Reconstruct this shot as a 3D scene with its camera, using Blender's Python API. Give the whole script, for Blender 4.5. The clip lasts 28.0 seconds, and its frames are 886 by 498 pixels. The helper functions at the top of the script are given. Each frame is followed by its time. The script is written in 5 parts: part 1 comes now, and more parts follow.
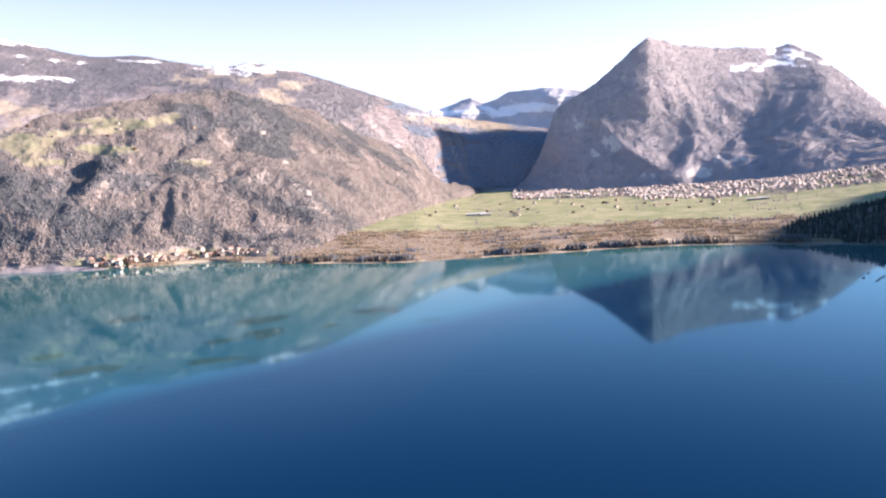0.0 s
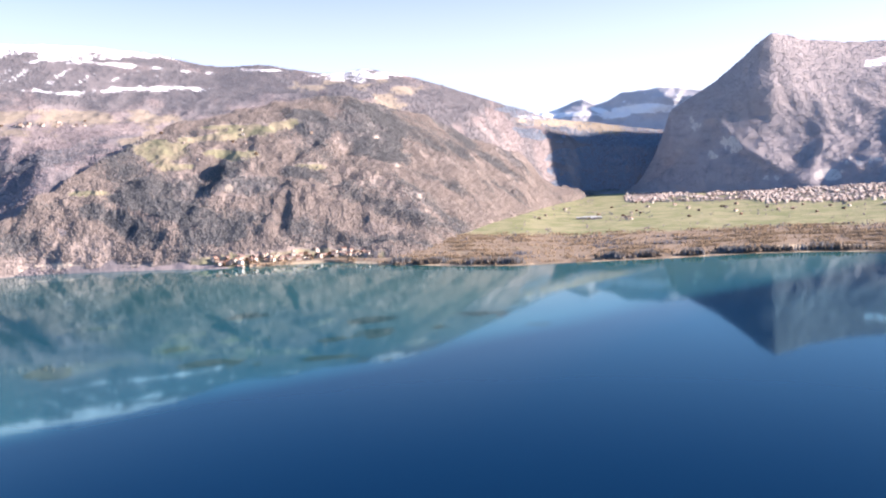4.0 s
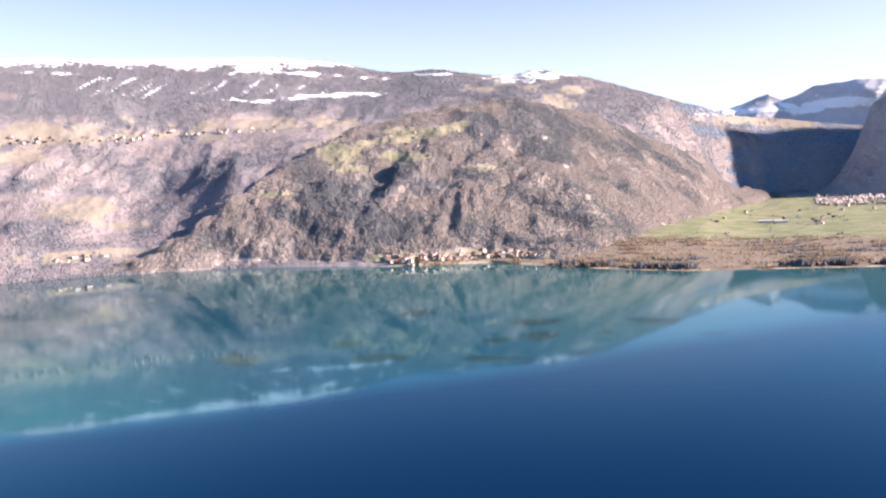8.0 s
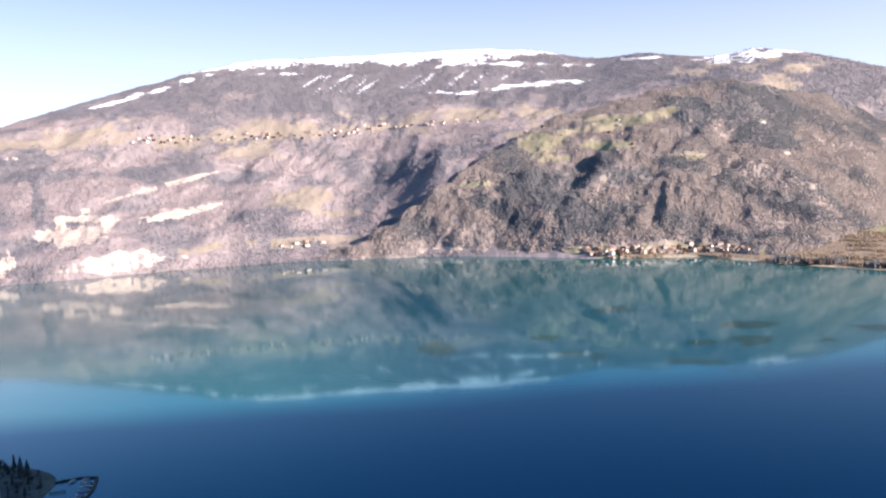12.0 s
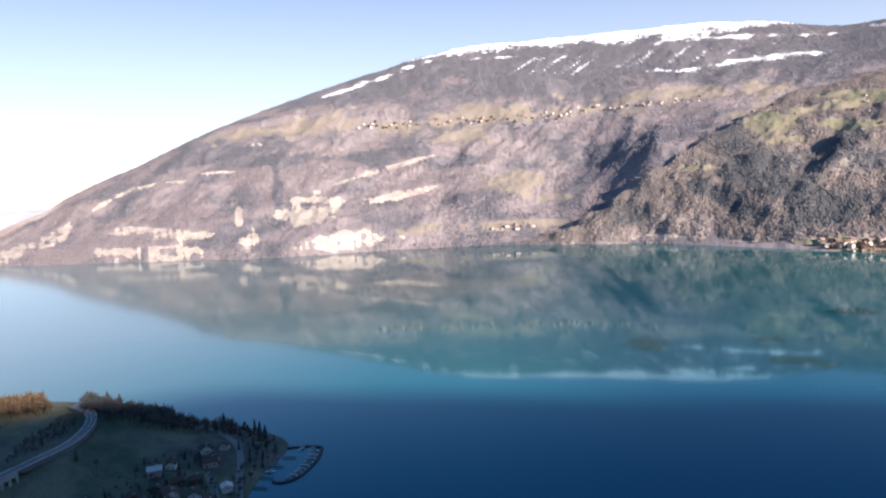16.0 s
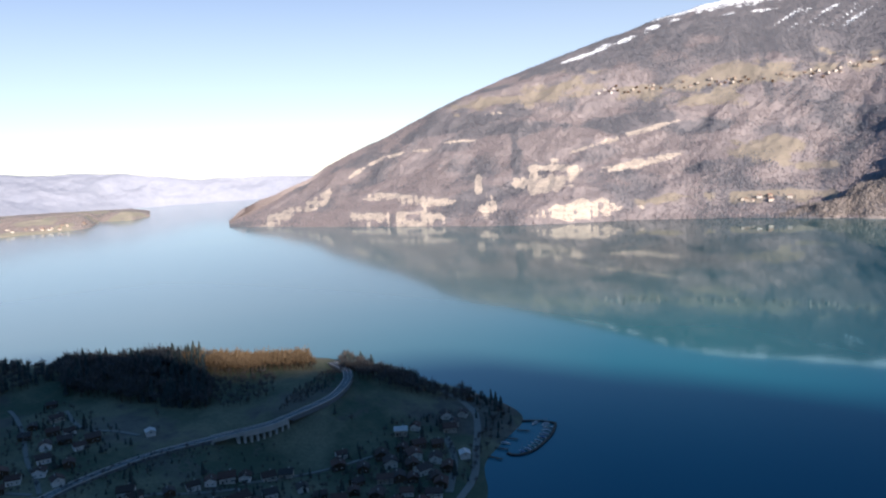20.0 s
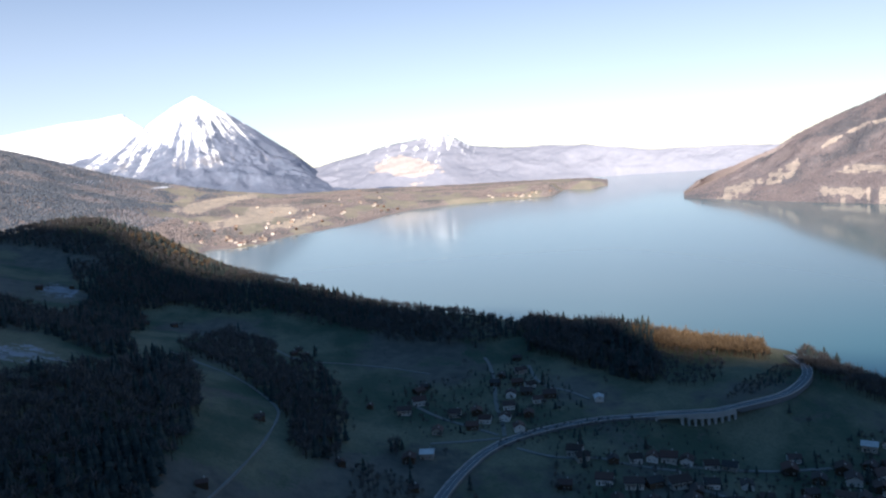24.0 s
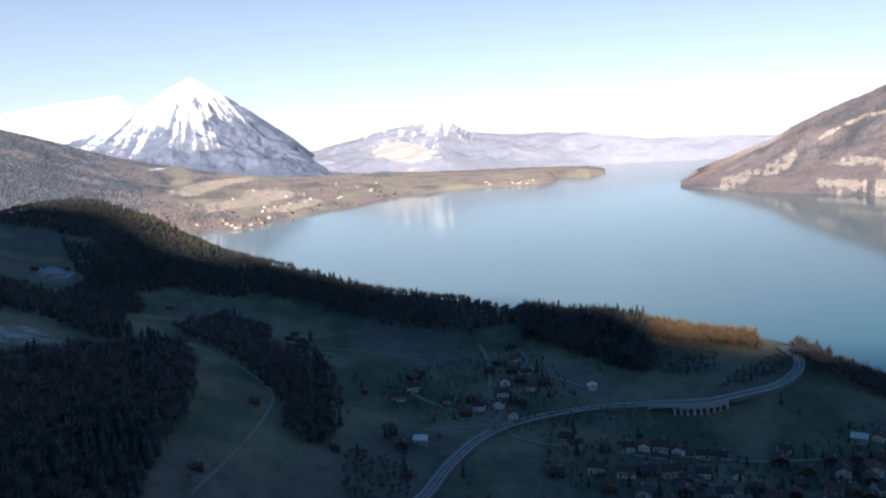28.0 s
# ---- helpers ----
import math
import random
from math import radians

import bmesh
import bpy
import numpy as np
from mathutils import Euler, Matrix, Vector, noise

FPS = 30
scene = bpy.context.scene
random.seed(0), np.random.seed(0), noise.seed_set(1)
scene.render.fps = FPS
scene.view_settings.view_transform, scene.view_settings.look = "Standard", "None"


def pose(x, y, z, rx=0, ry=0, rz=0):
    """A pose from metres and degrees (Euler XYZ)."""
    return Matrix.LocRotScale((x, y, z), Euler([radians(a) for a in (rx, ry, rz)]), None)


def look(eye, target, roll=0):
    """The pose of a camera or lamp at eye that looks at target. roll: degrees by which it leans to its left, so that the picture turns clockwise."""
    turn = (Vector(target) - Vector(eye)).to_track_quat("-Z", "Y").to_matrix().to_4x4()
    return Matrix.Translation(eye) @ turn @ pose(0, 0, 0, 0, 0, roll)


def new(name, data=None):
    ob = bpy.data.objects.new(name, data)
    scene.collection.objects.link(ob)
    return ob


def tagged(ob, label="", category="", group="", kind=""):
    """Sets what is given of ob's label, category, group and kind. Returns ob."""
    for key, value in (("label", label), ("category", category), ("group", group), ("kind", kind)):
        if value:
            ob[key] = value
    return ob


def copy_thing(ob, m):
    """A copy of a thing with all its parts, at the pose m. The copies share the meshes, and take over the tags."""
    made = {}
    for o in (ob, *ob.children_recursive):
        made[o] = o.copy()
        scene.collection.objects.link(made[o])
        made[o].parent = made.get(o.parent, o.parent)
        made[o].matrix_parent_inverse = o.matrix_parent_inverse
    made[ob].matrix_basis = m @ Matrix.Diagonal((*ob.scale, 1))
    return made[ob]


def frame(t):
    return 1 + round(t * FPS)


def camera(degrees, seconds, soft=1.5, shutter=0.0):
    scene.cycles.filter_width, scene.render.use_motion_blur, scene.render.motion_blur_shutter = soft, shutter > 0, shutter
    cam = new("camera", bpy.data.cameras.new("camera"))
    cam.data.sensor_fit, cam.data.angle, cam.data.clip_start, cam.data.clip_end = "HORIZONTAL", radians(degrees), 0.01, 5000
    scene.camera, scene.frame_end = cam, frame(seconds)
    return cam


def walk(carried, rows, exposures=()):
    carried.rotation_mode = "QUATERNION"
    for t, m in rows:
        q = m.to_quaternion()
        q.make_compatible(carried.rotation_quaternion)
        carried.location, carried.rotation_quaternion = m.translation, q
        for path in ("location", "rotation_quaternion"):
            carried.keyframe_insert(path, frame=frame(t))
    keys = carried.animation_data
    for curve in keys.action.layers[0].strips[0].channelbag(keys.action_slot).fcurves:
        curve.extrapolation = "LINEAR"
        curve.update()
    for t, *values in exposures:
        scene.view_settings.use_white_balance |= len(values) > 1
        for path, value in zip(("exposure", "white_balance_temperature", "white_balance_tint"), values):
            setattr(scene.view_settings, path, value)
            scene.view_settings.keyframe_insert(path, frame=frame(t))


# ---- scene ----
# The drone hovers over the lake shore, turns to its left and climbs by some 35 m.
cam = camera(61.19, 28.0, soft=2.2)
# seconds, x, y, z, turn, tilt, lean
PATH = [
    (0, 0, 0, 160, -30.89, -5.87, -2.71),
    (0.5, 0, 0, 160, -29.45, -5.82, -2.76),
    (1, 0, 0, 160, -28.86, -5.77, -2.73),
    (1.5, 0, 0, 160, -28, -5.73, -2.76),
    (2, 0, 0, 160, -26.47, -5.69, -2.84),
    (2.5, 0, 0, 160, -25.12, -5.67, -2.95),
    (4.5, 0, 0, 160, -21.28, -5.15, -2.87),
    (5, 0, 0, 160, -19.44, -5.15, -2.97),
    (5.5, 0, 0, 160, -17.59, -5.14, -2.96),
    (6, 0, 0, 160, -15.72, -5.12, -2.96),
    (6.5, 0, 0, 160, -13.82, -5.14, -2.97),
    (7, 0, 0, 160, -12.1, -5.14, -2.94),
    (7.5, 1, 0.7, 160.4, -10.69, -5.09, -2.88),
    (8, 1.9, 1.3, 160.9, -9.82, -4.55, -2.85),
    (8.5, 2.7, 2, 161.4, -9.15, -4.61, -2.77),
    (9, 3.4, 2.5, 162.1, -8.56, -4.63, -2.72),
    (9.5, 4, 3, 162.8, -7.84, -4.65, -2.69),
    (10, 4.5, 3.5, 163.6, -4.89, -4.58, -2.81),
    (10.5, 5, 4, 164.4, -2.24, -4.56, -2.88),
    (11, 5.4, 4.4, 165.3, 0.42, -4.58, -3.04),
    (11.5, 5.7, 4.7, 166.3, 3, -4.64, -3.03),
    (12, 5.9, 5.1, 167.3, 5.52, -4.7, -3.09),
    (12.5, 6.1, 5.4, 168.4, 8.06, -4.76, -3.09),
    (13, 6.2, 5.6, 169.5, 10.8, -5.25, -3.05),
    (13.5, 6.2, 5.9, 170.6, 13.15, -5.35, -3.05),
    (15.5, 5.9, 6.6, 175.3, 19.6, -5.3, -2.98),
    (16, 5.8, 6.7, 176.6, 21.53, -5.34, -3),
    (16.5, 5.6, 6.8, 177.8, 23.65, -5.38, -3.05),
    (17, 5.3, 6.8, 179, 26.02, -5.88, -3.13),
    (17.5, 5.1, 6.9, 180.2, 28.23, -5.93, -3.21),
    (18, 4.8, 6.9, 181.4, 30.37, -5.98, -3.19),
    (18.5, 4.5, 6.9, 182.5, 32.63, -6.05, -3.25),
    (19, 4.2, 6.9, 183.7, 34.89, -6.11, -3.28),
    (19.5, 4, 6.9, 184.8, 37.23, -6.34, -3.33),
    (20, 3.7, 6.9, 185.8, 39.57, -6.98, -3.45),
    (20.5, 3.4, 6.9, 186.9, 42.19, -7.04, -3.48),
    (21, 3.1, 6.8, 187.8, 45.31, -7.04, -3.67),
    (21.5, 2.8, 6.8, 188.8, 48.13, -7.08, -3.76),
    (23.5, 1.9, 6.5, 191.8, 59.98, -7.24, -3.87),
    (23.6, 1.85, 6.5, 192.08, 66.17, -7.14, -4.06),
    (23.7, 1.85, 6.5, 192.12, 67.24, -7.12, -4.09),
    (23.8, 1.82, 6.5, 192.26, 70.2, -7.07, -4.18),
    (23.9, 1.81, 6.5, 192.34, 72.09, -7.04, -4.24),
    (24, 1.8, 6.5, 192.4, 73.43, -7.02, -4.28),
    (24.5, 1.7, 6.4, 192.9, 76.27, -7.14, -4.24),
    (25, 1.6, 6.3, 193.3, 76.4, -7.46, -4.05),
    (25.5, 1.6, 6.3, 193.6, 76.56, -7.79, -3.87),
    (26, 1.6, 6.2, 193.9, 76.73, -7.93, -3.79),
    (26.5, 1.7, 6.2, 194, 76.84, -8.03, -3.78),
    (27, 1.8, 6.2, 194, 76.53, -8.09, -3.66),
    (27.1, 1.85, 6.17, 193.95, 75.64, -8.13, -3.57),
    (27.2, 1.92, 6.14, 193.88, 74.48, -8.18, -3.46),
    (27.3, 1.96, 6.12, 193.84, 73.63, -8.22, -3.37),
    (27.4, 1.99, 6.1, 193.81, 73.1, -8.25, -3.32),
    (27.5, 2, 6.1, 193.8, 72.99, -8.25, -3.31),
    (28, 2.3, 6.1, 193.6, 73.2, -8.13, -3.42),
]
walk(cam, [(t, pose(x, y, z, 90 + tilt, 0, turn) @ pose(0, 0, 0, 0, 0, lean)) for t, x, y, z, turn, tilt, lean in PATH],
     exposures=[(0, 1.82, 6600, 25), (5, 1.78, 6600, 24.5), (8, 1.67, 6580, 24), (13, 1.44, 6530, 22), (17, 1.15, 6470, 18), (20, 0.95, 6400, 15), (24, 0.92, 6450, 15), (28, 0.92, 6450, 15)])

# ---- light ----
SUN_TURN, SUN_HEIGHT = 118.0, 20.0
world = bpy.data.worlds.new("sky")
scene.world = world
world.use_nodes = True
wn = world.node_tree
sky = wn.nodes.new("ShaderNodeTexSky")
sky.sky_type, sky.sun_disc = "NISHITA", False
sky.sun_elevation, sky.sun_rotation = radians(SUN_HEIGHT), radians(SUN_TURN)
sky.altitude, sky.air_density, sky.dust_density, sky.ozone_density = 2500, 1.0, 0.2, 1.0
# the clear sky under a veil of winter haze, thick near the horizon and thin overhead
veil = wn.nodes.new("ShaderNodeMix")
veil.data_type, veil.blend_type = "RGBA", "ADD"
veil.inputs[0].default_value = 1.0
depth = wn.nodes.new("ShaderNodeMix")
depth.data_type = "RGBA"
depth.inputs[6].default_value = (0.0, 0.95, 2.4, 1)
depth.inputs[7].default_value = (3.85, 4.2, 4.85, 1)
sky_way = wn.nodes.new("ShaderNodeTexCoord")
rise = wn.nodes.new("ShaderNodeSeparateXYZ")
thin = wn.nodes.new("ShaderNodeMapRange")
thin.interpolation_type = "SMOOTHSTEP"
for socket, value in zip(list(thin.inputs)[1:5], (0.09, 0.4, 1.0, 0.0)):
    socket.default_value = value
wn.links.new(sky_way.outputs["Generated"], rise.inputs[0])
wn.links.new(rise.outputs["Z"], thin.inputs[0])
wn.links.new(thin.outputs[0], depth.inputs[0])
wn.links.new(depth.outputs[2], veil.inputs[7])
wn.links.new(sky.outputs[0], veil.inputs[6])
wn.links.new(veil.outputs[2], wn.nodes["Background"].inputs[0])
wn.nodes["Background"].inputs[1].default_value = 0.044
sun = new("sun", bpy.data.lights.new("sun", "SUN"))
sun.data.energy, sun.data.angle, sun.data.color = 5.0, radians(1.6), (1.0, 0.9, 0.76)
sun_way = Vector((math.sin(radians(SUN_TURN)) * math.cos(radians(SUN_HEIGHT)), math.cos(radians(SUN_TURN)) * math.cos(radians(SUN_HEIGHT)), math.sin(radians(SUN_HEIGHT))))
sun.matrix_world = look(sun_way * 3000, (0, 0, 0))

# ---- materials ----
class Mat:
    """A small builder for node materials."""

    def __init__(self, name, rough=0.8, spec=0.3):
        self.m = bpy.data.materials.new(name)
        self.m.use_nodes = True
        self.t = self.m.node_tree
        self.b = self.t.nodes["Principled BSDF"]
        self.b.inputs["Roughness"].default_value = rough
        self.b.inputs["Specular IOR Level"].default_value = spec
        self.geo = self.t.nodes.new("ShaderNodeNewGeometry")

    def put(self, value, socket):
        if hasattr(value, "is_linked"):
            self.t.links.new(value, socket)
        elif isinstance(value, (tuple, list)):
            socket.default_value = (*value, 1.0) if len(value) == 3 and len(socket.default_value) == 4 else value
        else:
            socket.default_value = value

    def noise(self, size, detail=4, rough=0.6, stretch=(1, 1, 1), seed=0.0):
        """Noise of about that size in metres, 0 to 1."""
        mp = self.t.nodes.new("ShaderNodeMapping")
        mp.inputs["Scale"].default_value = [s / size for s in stretch]
        mp.inputs["Location"].default_value = (seed, seed * 1.7, seed * 0.3)
        self.t.links.new(self.geo.outputs["Position"], mp.inputs[0])
        n = self.t.nodes.new("ShaderNodeTexNoise")
        n.inputs["Scale"].default_value = 1.0
        n.inputs["Detail"].default_value = detail
        n.inputs["Roughness"].default_value = rough
        self.t.links.new(mp.outputs[0], n.inputs["Vector"])
        return n.outputs["Fac"]

    def attr(self, name):
        a = self.t.nodes.new("ShaderNodeAttribute")
        a.attribute_name = name
        return a.outputs["Fac"]

    def math(self, op, a, b=0.0, c=0.0):
        n = self.t.nodes.new("ShaderNodeMath")
        n.operation = op
        for v, s in zip((a, b, c), n.inputs):
            self.put(v, s)
        return n.outputs[0]

    def step(self, value, lo, hi):
        n = self.t.nodes.new("ShaderNodeMapRange")
        n.interpolation_type = "SMOOTHSTEP"
        self.put(value, n.inputs["Value"])
        n.inputs["From Min"].default_value, n.inputs["From Max"].default_value = lo, hi
        return n.outputs[0]

    def mix(self, f, a, b, kind="MIX"):
        n = self.t.nodes.new("ShaderNodeMix")
        n.data_type, n.blend_type = "RGBA", kind
        self.put(f, n.inputs[0])
        self.put(a, n.inputs[6])
        self.put(b, n.inputs[7])
        return n.outputs[2]

    def ramp(self, f, stops):
        n = self.t.nodes.new("ShaderNodeValToRGB")
        e = n.color_ramp.elements
        while len(e) < len(stops):
            e.new(0.5)
        for el, (p, c) in zip(e, stops):
            el.position, el.color = p, (*c, 1)
        self.put(f, n.inputs[0])
        return n.outputs[0]

    def bump(self, height, strength=0.5, distance=1.0):
        n = self.t.nodes.new("ShaderNodeBump")
        n.inputs["Strength"].default_value, n.inputs["Distance"].default_value = strength, distance
        self.put(height, n.inputs["Height"])
        self.t.links.new(n.outputs[0], self.b.inputs["Normal"])

    def colour(self, value):
        self.put(value, self.b.inputs["Base Color"])
        return self

    def random(self):
        n = self.t.nodes.new("ShaderNodeObjectInfo")
        return n.outputs["Random"]


def cover_material(name, floor_a, floor_b, grass_a, grass_b, rock_a, rock_b, detail=8.0):
    """Hillside: forest floor, with meadow, rock and snow where the mesh says so."""
    k = Mat(name, 0.95, 0.1)
    big, small, fine = k.noise(160, 5), k.noise(detail * 3, 4, seed=3), k.noise(detail * 0.5, 3, seed=7)
    col = k.mix(k.step(k.mix(0.5, big, small), 0.35, 0.65), floor_a, floor_b)
    col = k.mix(k.math("MULTIPLY", k.attr("needle"), 0.75), col, [0.55 * floor_a[0], 0.62 * floor_a[1], 0.68 * floor_a[2]])
    edge = k.math("MULTIPLY_ADD", small, 0.7, k.math("MULTIPLY_ADD", fine, 0.4, -0.55))
    grass = k.mix(k.step(k.noise(60, 4, seed=11), 0.35, 0.65), grass_a, grass_b)
    grass = k.mix(k.math("MULTIPLY", k.step(fine, 0.35, 0.75), 0.35), grass, [c * 0.6 for c in grass_a])
    col = k.mix(k.step(k.math("ADD", k.attr("meadow"), edge), 0.35, 0.6), col, grass)
    strata = k.noise(14, 5, 0.7, (0.35, 0.35, 2.2), seed=5)
    rock = k.mix(k.step(strata, 0.3, 0.7), rock_a, rock_b)
    crack = k.noise(16, 4, 0.6, (2.0, 2.0, 0.3), seed=8)
    rock = k.mix(k.math("MULTIPLY", k.step(crack, 0.52, 0.68), 0.7), rock, [0.55 * c for c in rock_b])
    col = k.mix(k.step(k.math("ADD", k.attr("rock"), edge), 0.45, 0.53), col, rock)
    col = k.mix(k.step(k.math("ADD", k.attr("snow"), k.math("MULTIPLY", edge, 1.5)), 0.36, 0.68), col, (0.86, 0.88, 0.92))
    k.bump(k.mix(0.5, small, strata), 0.6, detail)
    return k.colour(col).m


# Far hillsides: haze is mixed into the base colours, paler or bluer with distance.
slope_mat = cover_material("wooded slope", (0.262, 0.228, 0.232), (0.3, 0.26, 0.26), (0.278, 0.24, 0.196), (0.315, 0.268, 0.222), (0.62, 0.52, 0.43), (0.45, 0.38, 0.33))
spur_mat = cover_material("wooded foothill", (0.255, 0.219, 0.208), (0.305, 0.262, 0.245), (0.22, 0.218, 0.14), (0.3, 0.258, 0.19), (0.5, 0.43, 0.35), (0.36, 0.31, 0.27))
farm_mat = cover_material("far farmland", (0.29, 0.245, 0.235), (0.36, 0.305, 0.28), (0.35, 0.325, 0.25), (0.43, 0.37, 0.29), (0.66, 0.54, 0.42), (0.54, 0.45, 0.36), 12.0)
hazed_far_mat = cover_material("far mountain", (0.275, 0.295, 0.365), (0.325, 0.34, 0.41), (0.3, 0.26, 0.22), (0.36, 0.31, 0.26), (0.6, 0.52, 0.48), (0.48, 0.44, 0.44), 14.0)
hazed_range_mat = cover_material("snowy range", (0.46, 0.46, 0.5), (0.54, 0.535, 0.57), (0.3, 0.26, 0.22), (0.36, 0.31, 0.26), (0.72, 0.64, 0.58), (0.6, 0.56, 0.55), 14.0)
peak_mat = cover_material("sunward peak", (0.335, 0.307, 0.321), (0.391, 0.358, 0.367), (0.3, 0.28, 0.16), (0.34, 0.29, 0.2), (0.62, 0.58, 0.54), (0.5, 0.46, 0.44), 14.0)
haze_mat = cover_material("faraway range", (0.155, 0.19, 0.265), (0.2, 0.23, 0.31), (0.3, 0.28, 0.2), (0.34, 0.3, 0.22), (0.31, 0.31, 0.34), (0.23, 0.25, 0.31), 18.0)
plain_mat = cover_material("valley plain", (0.24, 0.185, 0.14), (0.3, 0.235, 0.175), (0.215, 0.235, 0.12), (0.345, 0.32, 0.2), (0.55, 0.45, 0.32), (0.45, 0.36, 0.26), 9.0)
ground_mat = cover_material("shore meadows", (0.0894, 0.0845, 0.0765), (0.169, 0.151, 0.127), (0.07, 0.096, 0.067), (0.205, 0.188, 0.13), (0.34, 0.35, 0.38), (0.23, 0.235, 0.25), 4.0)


def water_material():
    """Deep lake water: a dim body colour under a mirror that grows towards grazing angles."""
    k = Mat("lake water", 1.0, 0.0)
    shallow = k.step(k.math("ADD", k.attr("shallow"), k.math("MULTIPLY_ADD", k.noise(120, 4), 0.5, -0.25)), 0.0, 1.0)
    weed = k.step(k.math("ADD", k.attr("weed"), k.math("MULTIPLY_ADD", k.noise(25, 4, seed=4), 0.8, -0.4)), 0.4, 0.65)
    col = k.mix(shallow, (0.0, 0.066, 0.115), (0.03, 0.118, 0.122))
    col = k.mix(k.attr("west_mirror"), col, (0.025, 0.076, 0.08))
    # the sunlit middle reach: a brighter turquoise painted into the body colour
    col = k.mix(k.attr("turquoise"), col, (0.01, 0.165, 0.2))
    # pale west water: sky reflection and haze painted into the body colour
    col = k.mix(k.attr("west_sheen"), col, (0.185, 0.275, 0.28))
    col = k.mix(weed, col, (0.008, 0.05, 0.055))
    k.colour(col)
    # blue tint painted into the mirror, fading towards the west and over shallows
    gloss, grazing, both = k.t.nodes.new("ShaderNodeBsdfGlossy"), k.t.nodes.new("ShaderNodeFresnel"), k.t.nodes.new("ShaderNodeMixShader")
    k.put(k.math("MULTIPLY_ADD", k.attr("west_sheen"), 0.065, 0.045), gloss.inputs["Roughness"])
    k.put(k.mix(k.math("MAXIMUM", k.attr("west_mirror"), k.math("MULTIPLY", k.attr("shallow"), 0.8)), (0.38, 0.76, 0.94), (0.94, 0.98, 1.0)), gloss.inputs["Color"])
    grazing.inputs["IOR"].default_value = 1.33
    k.t.links.new(grazing.outputs[0], both.inputs[0])
    k.t.links.new(k.b.outputs[0], both.inputs[1])
    k.t.links.new(gloss.outputs[0], both.inputs[2])
    k.t.links.new(both.outputs[0], k.t.nodes["Material Output"].inputs["Surface"])
    return k.m


water_mat = water_material()


def leaf_material(name, dark, mid, light, solid=False):
    k = Mat(name, 0.95, 0.05)
    ri = k.geo.outputs["Random Per Island"]
    col = k.ramp(ri, [(0.0, dark), (0.5, mid), (1.0, light)])
    col = k.mix(k.math("MULTIPLY", k.step(k.noise(90, 3), 0.35, 0.7), 0.5), col, mid)
    k.colour(col)
    # thin twigs and needles let part of the light through
    through_light, both = k.t.nodes.new("ShaderNodeBsdfTranslucent"), k.t.nodes.new("ShaderNodeMixShader")
    k.put(col, through_light.inputs["Color"])
    both.inputs[0].default_value = 0.0 if solid else 0.3
    k.t.links.new(k.b.outputs[0], both.inputs[1])
    k.t.links.new(through_light.outputs[0], both.inputs[2])
    k.t.links.new(both.outputs[0], k.t.nodes["Material Output"].inputs["Surface"])
    return k.m


# Woods across the lake: air haze is put into their colours, paler and bluer.
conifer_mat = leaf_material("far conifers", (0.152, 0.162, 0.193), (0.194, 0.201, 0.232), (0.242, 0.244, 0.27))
hazed_conifer_mat = leaf_material("hazy conifers", (0.25, 0.25, 0.27), (0.285, 0.28, 0.3), (0.32, 0.31, 0.325))
hazed_bare_mat = leaf_material("hazy bare trees", (0.307, 0.284, 0.293), (0.349, 0.321, 0.326), (0.391, 0.358, 0.363))
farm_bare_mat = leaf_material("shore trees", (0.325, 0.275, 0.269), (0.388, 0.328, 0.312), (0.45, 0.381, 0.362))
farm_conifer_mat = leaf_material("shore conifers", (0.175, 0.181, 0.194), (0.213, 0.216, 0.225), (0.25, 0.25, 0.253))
hazed_upland_conifer_mat = leaf_material("hazed upland conifers", (0.13, 0.16, 0.205), (0.17, 0.2, 0.245), (0.22, 0.245, 0.285))
hazed_valley_conifer_mat = leaf_material("hazed valley conifers", (0.26, 0.325, 0.425), (0.312, 0.377, 0.475), (0.364, 0.429, 0.525))
hazed_upland_bare_mat = leaf_material("hazed upland bare trees", (0.27, 0.26, 0.285), (0.33, 0.315, 0.335), (0.4, 0.375, 0.39))
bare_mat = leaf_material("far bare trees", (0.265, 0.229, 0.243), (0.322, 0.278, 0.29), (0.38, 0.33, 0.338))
clump_mat = leaf_material("shore thicket", (0.1, 0.085, 0.075), (0.14, 0.118, 0.1), (0.19, 0.155, 0.125))
scrub_mat = leaf_material("brown scrub", (0.27, 0.2, 0.14), (0.33, 0.25, 0.17), (0.39, 0.3, 0.205))
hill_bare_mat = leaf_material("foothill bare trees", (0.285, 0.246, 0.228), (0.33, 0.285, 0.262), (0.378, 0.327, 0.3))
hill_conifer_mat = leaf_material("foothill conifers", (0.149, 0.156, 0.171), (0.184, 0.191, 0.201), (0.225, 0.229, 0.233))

# ---- terrain tools ----
def vnoise(x, y, seed=0):
    """Smooth value noise over the plan, -1 to 1."""
    xi, yi = np.floor(x).astype(np.int64), np.floor(y).astype(np.int64)
    fx, fy = x - xi, y - yi
    fx, fy = fx * fx * (3 - 2 * fx), fy * fy * (3 - 2 * fy)

    def h(a, b):
        n = (a * 374761393 + b * 668265263 + seed * 1442695041) & 0x7FFFFFFF
        n = ((n ^ (n >> 13)) * 1274126177) & 0x7FFFFFFF
        return ((n ^ (n >> 16)) & 0xFFFF) / 32767.5 - 1

    a, b, c, d = h(xi, yi), h(xi + 1, yi), h(xi, yi + 1), h(xi + 1, yi + 1)
    return (a * (1 - fx) + b * fx) * (1 - fy) + (c * (1 - fx) + d * fx) * fy


